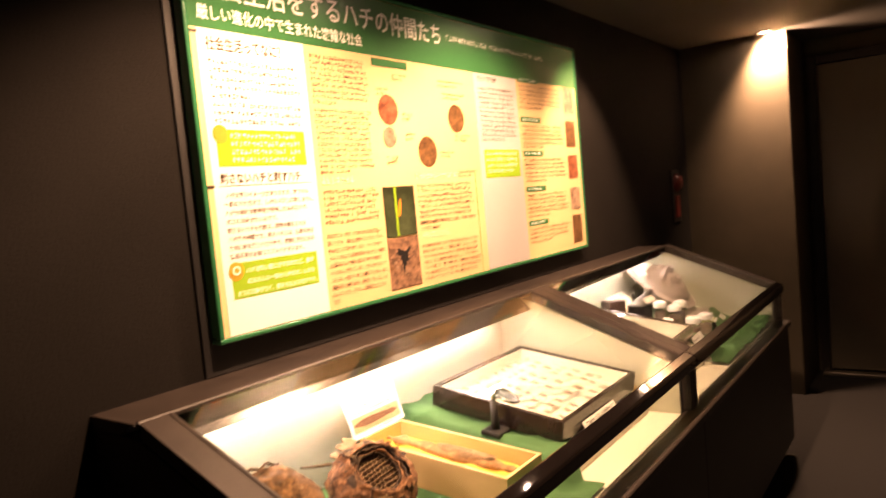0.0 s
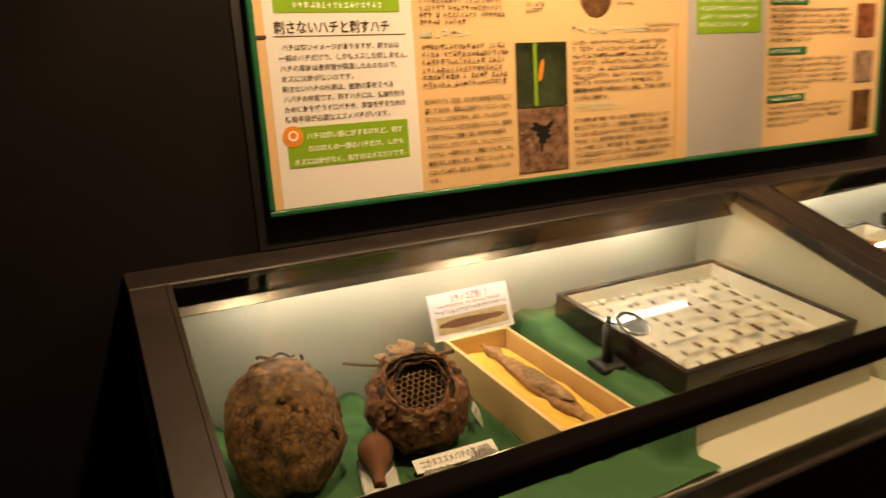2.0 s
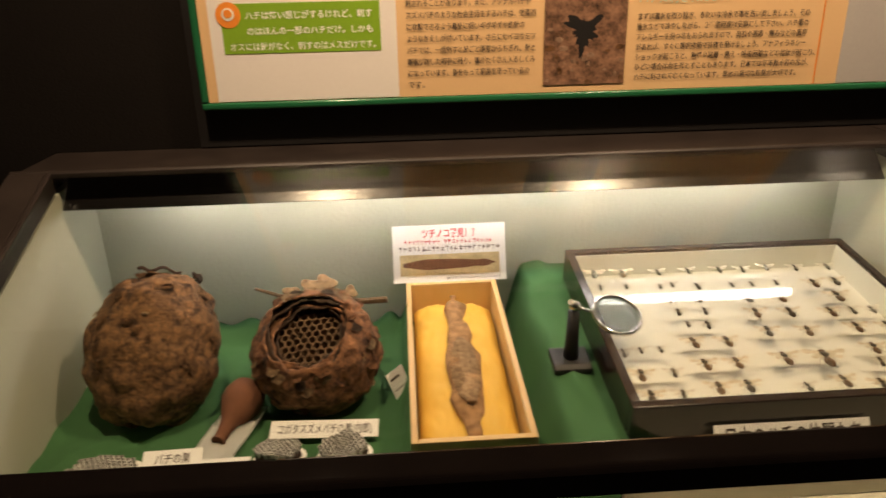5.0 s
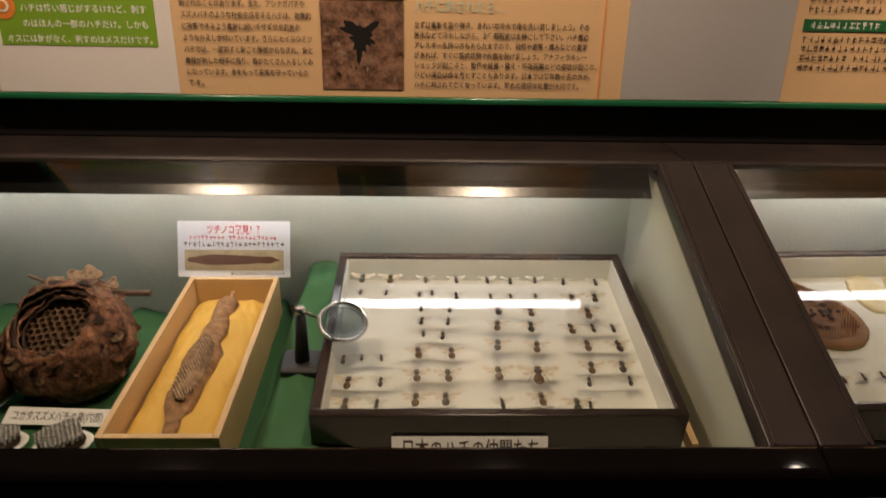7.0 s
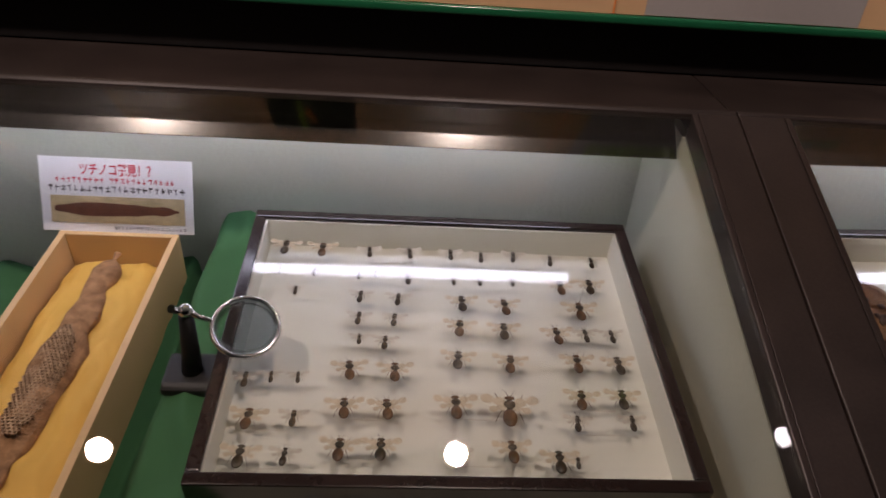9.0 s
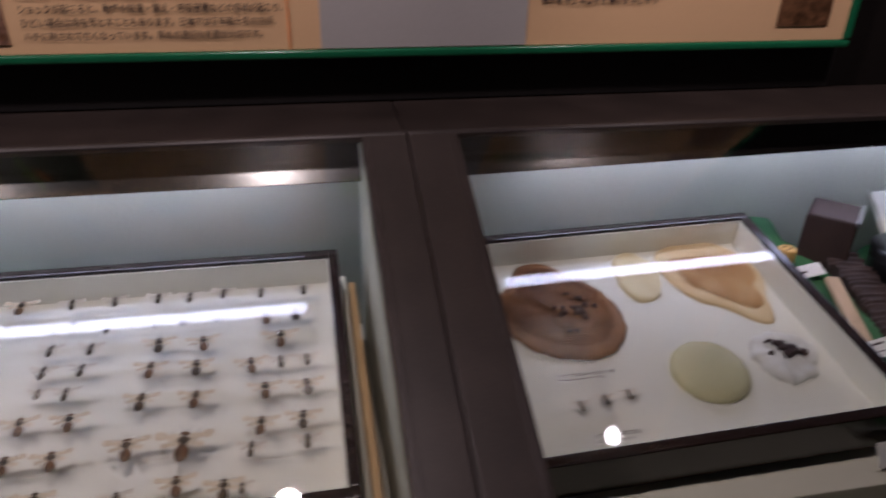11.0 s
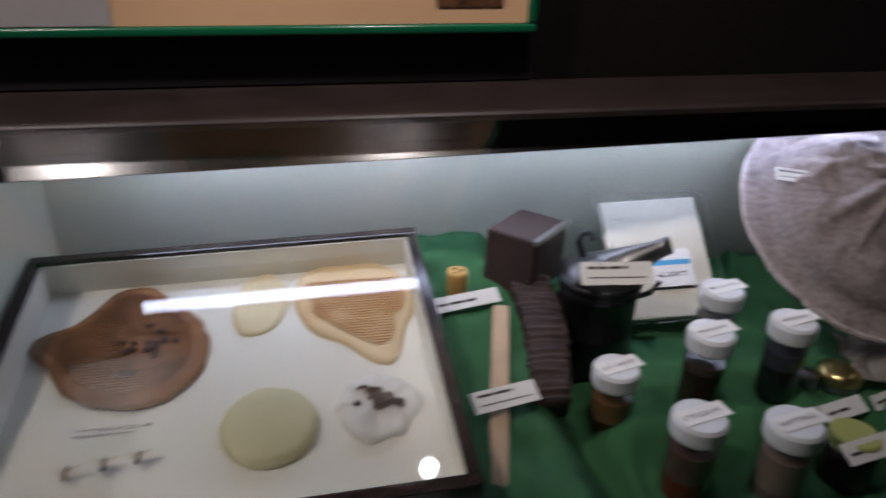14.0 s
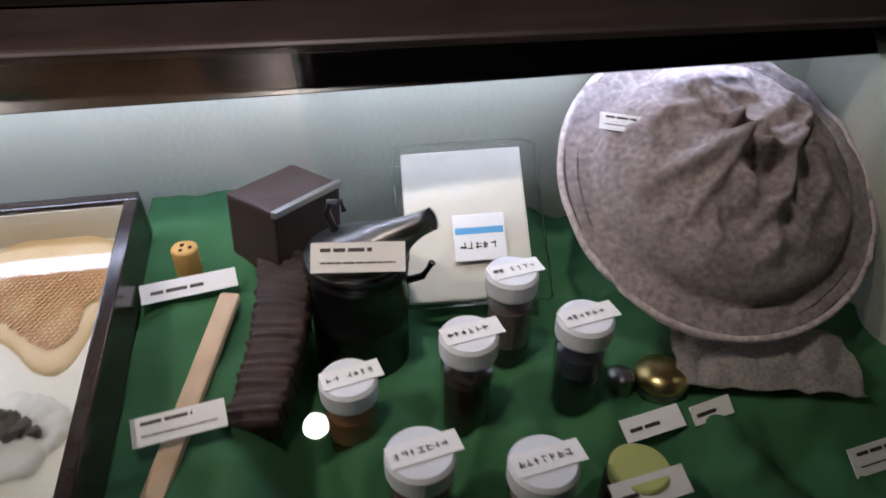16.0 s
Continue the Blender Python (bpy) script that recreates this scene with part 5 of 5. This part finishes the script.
# candle, cards, stick
cd = thing("beeswax_candle", pose(1.863, -0.153, 0.80), "short rolled yellow beeswax candle on green cloth", "candle")
part("wax", roughen(lathe([(0, 0), (0.0135, 0), (0.014, 0.004), (0.014, 0.036), (0.013, 0.039), (0.008, 0.038), (0, 0.0375)], 28, pose(1.863, -0.153, 0.801)), 120, 0.001), M_CANDLE, cd, smooth=True)
for a in range(3):
    part("wick_spot", lathe([(0, 0), (0.0022, 0), (0.0022, 0.0015), (0, 0.0015)], 8, pose(1.863 + 0.006 * math.cos(a * 2.1), -0.153 + 0.006 * math.sin(a * 2.1), 0.8388)), M_HOLE, cd)
label_card(Matrix.Translation((1.822, -0.206, 0.807)) @ Euler((radians(30), 0, radians(12))).to_matrix().to_4x4(), 0.098, 0.022, rows=1, seed=21)
label_card(Matrix.Translation((1.842, -0.378, 0.786)) @ Euler((radians(26), 0, radians(11))).to_matrix().to_4x4(), 0.080, 0.026, rows=2, seed=24)
st = thing("hive_stick", pose(1.885, -0.30, 0.79), "flat pale bare wooden stick lying on green cloth", "stick")
SMAT = Matrix.Translation((1.912, -0.205, 0.815)) @ Vector((-0.05, -0.2, -0.045)).to_track_quat("X", "Z").to_matrix().to_4x4()
part("stick", join(box(0, 0.27, -0.011, 0.011, -0.012, 0.0, 0.005)), M_STICK, st)
st.children[0].data.transform(st.matrix_basis @ Matrix.Identity(4))
st.children[0].data.transform(st.matrix_basis.inverted() @ SMAT)

# smoker with bellows
sk = thing("bee_smoker", pose(2.0, -0.19, 0.70), "old dark tin bee smoker with brown leather bellows", "bee smoker")
SX, SY, SZ = 2.046, -0.200, 0.706
part("canister", roughen(lathe([(0, 0.0), (0.051, 0.0), (0.053, 0.004), (0.0525, 0.062), (0.0535, 0.065), (0.0525, 0.068), (0.0525, 0.122), (0.0545, 0.124), (0.0530, 0.127), (0.0530, 0.134), (0.0560, 0.137), (0.0560, 0.143), (0.050, 0.1435), (0.050, 0.120), (0, 0.119)], 48, pose(SX, SY, SZ)), 18, 0.0015), M_TIN, sk, smooth=True)
sp = bmesh.new()
ring = []
for i in range(13):
    f = i / 12
    c = Vector((SX, SY, SZ + 0.144)).lerp(Vector((SX + 0.076, SY - 0.030, SZ + 0.196)), f)
    r = 0.0550 * (1 - f) ** 1.9 + 0.0118 * f ** 0.6
    lean = Euler((0, radians(62 * f), radians(-20 * f))).to_matrix()
    ring.append([sp.verts.new(c + lean @ Vector((r * math.cos(2 * math.pi * k / 32), r * math.sin(2 * math.pi * k / 32), 0))) for k in range(32)])
for a, b in zip(ring, ring[1:]):
    for k in range(32):
        sp.faces.new((a[k], a[(k + 1) % 32], b[(k + 1) % 32], b[k]))
thicken(sp, 0.0012)
bmesh.ops.recalc_face_normals(sp, faces=sp.faces)
part("spout_lid", sp, M_TINB, sk, "worn bright tin cone spout", smooth=True)
# short near-black plug that closes the end of the spout
mouth = tube([Vector((SX + 0.068, SY - 0.027, SZ + 0.191)), Vector((SX + 0.0745, SY - 0.0295, SZ + 0.1945))], 0.0105, 0.0115, 16)
part("mouth", mouth, M_HOLE, sk, "dark plug filling the spout mouth")
part("lid_hook", tube([(2.026, -0.185, 0.866), (2.019, -0.181, 0.888), (2.022, -0.180, 0.899), (2.034, -0.182, 0.900), (2.037, -0.184, 0.890)], 0.0045, 0.0035, 8), M_TIN, sk, smooth=True)
part("bracket", tube([(2.096, -0.212, 0.815), (2.114, -0.216, 0.822), (2.124, -0.218, 0.840)], 0.004, 0.004, 6), M_TIN, sk)
bel = prism([(-0.045, 0.0), (0.045, 0.0), (0.045, 0.085), (-0.045, 0.085)], -0.034, 0.034, 0.004)
BEL = Matrix.Translation((1.968, -0.112, 0.795)) @ Euler((radians(-4), 0, radians(-44))).to_matrix().to_4x4()
bel.transform(BEL @ Matrix.Diagonal((1.12, 1.12, 1.0, 1)))
part("bellows_board", bel, M_LEATHER, sk, "dark brown bellows head")
ed = box(0.030, 0.0365, -0.046, 0.046, 0.080, 0.0875, 0.001)
ed.transform(BEL @ Matrix.Diagonal((1.12, 1.12, 1.0, 1)))
part("metal_edge", ed, M_TINB, sk)
fold = bmesh.new()
sect = []
for i in range(133):
    f = i / 132
    c = Vector((1.966, -0.146, 0.812)).lerp(Vector((1.936, -0.350, 0.768)), f) + Vector((0.010 * math.sin(math.pi * f), 0, 0.004 * math.sin(math.pi * f)))
    wave = 1.0 - 1.0 * abs(math.sin(math.pi * 21 * (f + 0.05 * noise.noise(Vector((f * 9, 0, 3))))))
    turn = Euler((radians(10), 0, radians(-16 + 14 * f))).to_matrix()
    ring = []
    for k in range(24):
        t = 2 * math.pi * k / 24
        sx, sz = math.copysign(abs(math.cos(t)) ** 0.35, math.cos(t)), math.copysign(abs(math.sin(t)) ** 0.35, math.sin(t))
        grow = 0.0026 * wave * (0.7 + 0.6 * noise.noise(Vector((f * 14, k * 0.35, 1)))) + 0.004 * noise.noise(Vector((f * 24, k * 0.6, 5)))
        ring.append(fold.verts.new(c + turn @ Vector(((0.029 - 0.004 * f + grow) * sx, 0, -0.010 + (0.021 - 0.004 * f + grow) * sz))))
    sect.append(ring)
for p, q in zip(sect, sect[1:]):
    for k in range(24):
        fold.faces.new((p[k], p[(k + 1) % 24], q[(k + 1) % 24], q[k]))
fold.faces.new(sect[0][::-1])
fold.faces.new(sect[-1])
bmesh.ops.recalc_face_normals(fold, faces=fold.faces)
part("bellows", fold, M_BELLOWS, sk, "pleated brown leather bellows", smooth=True)
part("bracket", box(2.0, 2.03, -0.20, -0.15, 0.76, 0.79, 0.004), M_STICK, sk)
label_card(Matrix.Translation((2.000, -0.252, 0.864)) @ Euler((radians(42), 0, radians(-6))).to_matrix().to_4x4(), 0.092, 0.030, rows=2, seed=31)

# wax sheet in a bag
PK = Matrix.Translation((2.105, -0.160, 0.735)) @ Euler((radians(40), radians(-3), radians(-5))).to_matrix().to_4x4()
pk = thing("wax_sheet_pack", PK, "ivory wax sheets in a clear plastic bag with label", "wax sheets")
part("sheets", box(0, 0.150, 0, 0.190, 0, 0.014, 0.003), M_WAXSHEET, pk, world=False)
part("bag", thicken(grid(-0.010, 0.172, -0.008, 0.200, 30, 30, lambda x, y: Vector((x, y, 0.0165 + 0.003 * noise.noise(Vector((x * 45, y * 45, 0))) - 0.012 * sstep(0.15, 0.17, x)))), 0.0004), M_BAG, pk, "crinkled clear plastic bag", smooth=True, world=False)
part("bag_label", box(0.058, 0.120, 0.045, 0.103, 0.0205, 0.0212), M_CARD, pk, world=False)
part("label_stripe", box(0.060, 0.118, 0.078, 0.086, 0.0212, 0.0217), M_BLUE, pk, world=False)
bars(pk, PK @ Matrix.Translation((0.065, 0.059, 0.0218)), 0.045, 1, 0.01, 0.009, M_INK, 1.0, 77, "text_line")


def honey_jar(x, y, base, top, upper, lower, split, label, turn=0, r=0.0265):
    h = top - base
    j = thing("honey_jar", pose(x, y, base), label, "jar", "honey jars")
    b = h - 0.024
    m = pose(x, y, base)
    part("body", lathe([(0, 0.0), (r - 0.003, 0.0), (r, 0.004), (r, b - 0.016), (r - 0.004, b - 0.006), (r - 0.005, b)], 28, m), M_JAR, j, "clear jar wall", smooth=True)
    lo = mat("jar_filling", lower, 0.25, var=0.2, scale=20, bump=0.0)
    hi = mat("jar_filling", upper, 0.25, var=0.2, scale=20, bump=0.0)
    s = (b - 0.018) * split
    part("filling", lathe([(0, 0.003), (r - 0.004, 0.003), (r - 0.003, 0.006), (r - 0.003, s), (0, s)], 24, m), lo, j, "dark settled filling", smooth=False)
    part("filling", lathe([(0, s + 0.0005), (r - 0.003, s + 0.0005), (r - 0.003, b - 0.020), (0, b - 0.020)], 24, m), hi, j, "clearer upper filling", smooth=False)
    part("lid", lathe([(0, b), (r + 0.001, b), (r + 0.002, b + 0.003), (r + 0.002, h - 0.004), (r - 0.001, h), (0, h)], 36, m), M_LID, j, "white plastic screw lid")
    q = pose(x, y, top, 0, 0, turn)
    part("lid_label", join(*[b2 for b2 in (box(-r * 0.98, r * 1.25, -0.011, 0.013, 0.0004, 0.0012),)]), M_CARD, j, world=False)
    lab = j.children[-1]
    lab.data.transform(m.inverted() @ q)
    bars(j, q @ Matrix.Translation((-r * 0.8, -0.003, 0.0017)), r * 1.7, 1, 0.01, 0.007, M_INK, 1.0, int(x * 1000), "text_line")
    return j


honey_jar(2.028, -0.322, 0.668, 0.790, (0.24, 0.13, 0.055), (0.035, 0.010, 0.003), 0.62, "honey jar with white lid and amber honey above dark", 14)
honey_jar(2.206, -0.236, 0.708, 0.834, (0.16, 0.13, 0.12), (0.02, 0.016, 0.016), 0.4, "honey jar with white lid and dark honey", 12)
honey_jar(2.144, -0.322, 0.704, 0.831, (0.07, 0.05, 0.045), (0.022, 0.010, 0.008), 0.85, "honey jar with white lid and dark brown honey", 12)
honey_jar(2.262, -0.312, 0.704, 0.829, (0.05, 0.05, 0.07), (0.008, 0.008, 0.014), 0.7, "honey jar with white lid and almost black honey", 12)
honey_jar(2.085, -0.420, 0.667, 0.791, (0.10, 0.06, 0.05), (0.12, 0.012, 0.006), 0.5, "honey jar with white lid and red-brown honey", 12, 0.029)
honey_jar(2.188, -0.442, 0.667, 0.788, (0.24, 0.18, 0.15), (0.14, 0.10, 0.09), 0.4, "honey jar with white lid and pale amber honey", 10, 0.029)
sj = thing("small_dark_jar", pose(2.285, -0.430, 0.667), "small dark glass jar with yellow-green lid", "jar")
part("body", lathe([(0, 0), (0.028, 0), (0.031, 0.006), (0.031, 0.055), (0.027, 0.064), (0, 0.064)], 28, pose(2.285, -0.430, 0.667)), M_BOXBLACK, sj, smooth=True)
part("lid", lathe([(0, 0.0645), (0.027, 0.0645), (0.028, 0.067), (0.028, 0.078), (0.026, 0.08), (0, 0.08)], 28, pose(2.285, -0.430, 0.667)), M_LIDGREEN, sj)
label_card(Matrix.Translation((2.252, -0.470, 0.738)) @ Euler((radians(24), 0, radians(10))).to_matrix().to_4x4(), 0.075, 0.026, rows=1, seed=41)
bt = thing("brass_lidded_pot", pose(2.362, -0.305, 0.708), "small glass pot with a shiny brass lid", "jar")
part("pot", lathe([(0, 0), (0.024, 0), (0.028, 0.006), (0.027, 0.016), (0, 0.016)], 28, pose(2.362, -0.305, 0.706)), M_TINB, bt, smooth=True)
part("lid", lathe([(0, 0.0165), (0.029, 0.0165), (0.030, 0.020), (0.026, 0.028), (0.014, 0.033), (0, 0.034)], 28, pose(2.362, -0.305, 0.706)), M_BRASS, bt, smooth=True)
bt = thing("steel_cap", pose(2.318, -0.298, 0.708), "small shiny steel cap standing beside the pot", "cap")
part("cap", lathe([(0, 0), (0.014, 0), (0.015, 0.003), (0.015, 0.022), (0.012, 0.026), (0, 0.027)], 24, pose(2.318, -0.300, 0.706)), M_TINB, bt, smooth=True)
label_card(Matrix.Translation((2.300, -0.376, 0.710)) @ Euler((radians(28), 0, radians(12))).to_matrix().to_4x4(), 0.07, 0.024, rows=1, seed=45)
label_card(Matrix.Translation((2.376, -0.366, 0.712)) @ Euler((radians(42), 0, radians(14))).to_matrix().to_4x4(), 0.05, 0.020, rows=1, seed=46)
label_card(Matrix.Translation((2.515, -0.438, 0.695)) @ Euler((radians(38), 0, radians(10))).to_matrix().to_4x4(), 0.085, 0.028, rows=2, seed=47)

# veil hat
up = (Vector((2.509, -0.022, 0.973)) - Vector((2.444, -0.309, 0.772))).normalized()
rt = Vector((0.425, 0.0, -0.018))
rt = (rt - up * rt.dot(up)).normalized()
nr = rt.cross(up)
HM = Matrix((rt, up, nr)).transposed().to_4x4()
HM.translation = Vector((2.468, -0.152, 0.884)) - up * 0.008
hat = thing("veil_hat", pose(2.478, -0.2, 0.70), "crumpled mottled cotton beekeeping hat leaning on the back wall", "hat")


def hat_at(r, a, lift):
    x, y = r * math.cos(a), r * math.sin(a)
    if r < 0.160:
        k = max(0.0, 1 - (r / 0.160) ** 2)
        z = 0.050 * k ** 0.36
        n1 = noise.noise(Vector((x * 8 + y * 5, y * 11 - x * 5, 3.7)))
        n2 = noise.noise(Vector((x * 19 - y * 8, y * 17 + x * 9, 9.1)))
        n3 = noise.noise(Vector((x * 42, y * 38 + x * 20, 1.3)))
        z += (0.016 * (0.4 - abs(n1)) + 0.020 * (0.4 - abs(n2)) + 0.010 * (0.4 - abs(n3))) * min(1, k * 2.0)
        for turn, off, amp, wide in ((35, 0.010, 0.024, 0.013), (62, -0.030, 0.017, 0.010), (10, 0.048, 0.014, 0.009), (-40, -0.020, 0.016, 0.011), (80, 0.040, 0.012, 0.008)):
            u = x * math.cos(radians(turn)) + y * math.sin(radians(turn))
            v = -x * math.sin(radians(turn)) + y * math.cos(radians(turn))
            w = v - off - 0.020 * math.sin(u * 28 + turn) - 0.012 * n2
            z += amp * math.exp(-(w / wide) ** 2) * 1.35 * math.exp(-((u - 0.01) / 0.09) ** 2) * min(1, k * 1.8)
    else:
        q = (r - 0.160) / 0.1
        z = -0.016 * q * q + 0.010 * noise.noise(Vector((x * 9, y * 9, 1.7))) * q + 0.005 * noise.noise(Vector((x * 35, y * 35, 1)))
    return Vector((x * 0.94, y * 0.93, z + lift))


bm = bmesh.new()
rad = [0.0001] + [0.2 * i / 54 for i in range(1, 55)]
rings = [[bm.verts.new(hat_at(r * (1 + (0.03 * math.sin(3 * a + 1) if r > 0.185 else 0)), a, 0)) for a in [2 * math.pi * k / 128 for k in range(128)]] for r in rad]
for a, b in zip(rings, rings[1:]):
    for k in range(128):
        bm.faces.new((a[k], a[(k + 1) % 128], b[(k + 1) % 128], b[k]))
thicken(bm, 0.003)
bm.transform(HM)
part("crown_and_brim", bm, M_HAT, hat, smooth=True)
pts = [HM @ (hat_at(0.2, 2 * math.pi * k / 72, -0.0015)) for k in range(73)]
part("brim_binding", tube(pts, 0.0042, 0.0042, 8), M_HAT, hat, smooth=True)
HL = HM @ pose(-0.155, 0.028, 0.0, 0, 0, -6)
label_card(HL @ Matrix.Translation((0, 0, 0.030)) @ pose(0, 0, 0, 0, -8, 0), 0.062, 0.022, rows=2, seed=51)
lc = thicken(grid(0, 0.195, 0, 0.085, 60, 24, lambda x, y: Vector((x, y, 0.006 + 0.020 * abs(noise.noise(Vector((x * 22, y * 20, 2)))) + 0.003 * noise.noise(Vector((x * 60, y * 60, 2)))))), 0.0015)
lc.transform(Matrix.Translation((2.372, -0.322, 0.722)) @ Euler((radians(8), 0, radians(-14))).to_matrix().to_4x4())
solid("netting_strip", lc, M_LACE, "folded beige netting from the hat on green cloth", "netting", smooth=True)
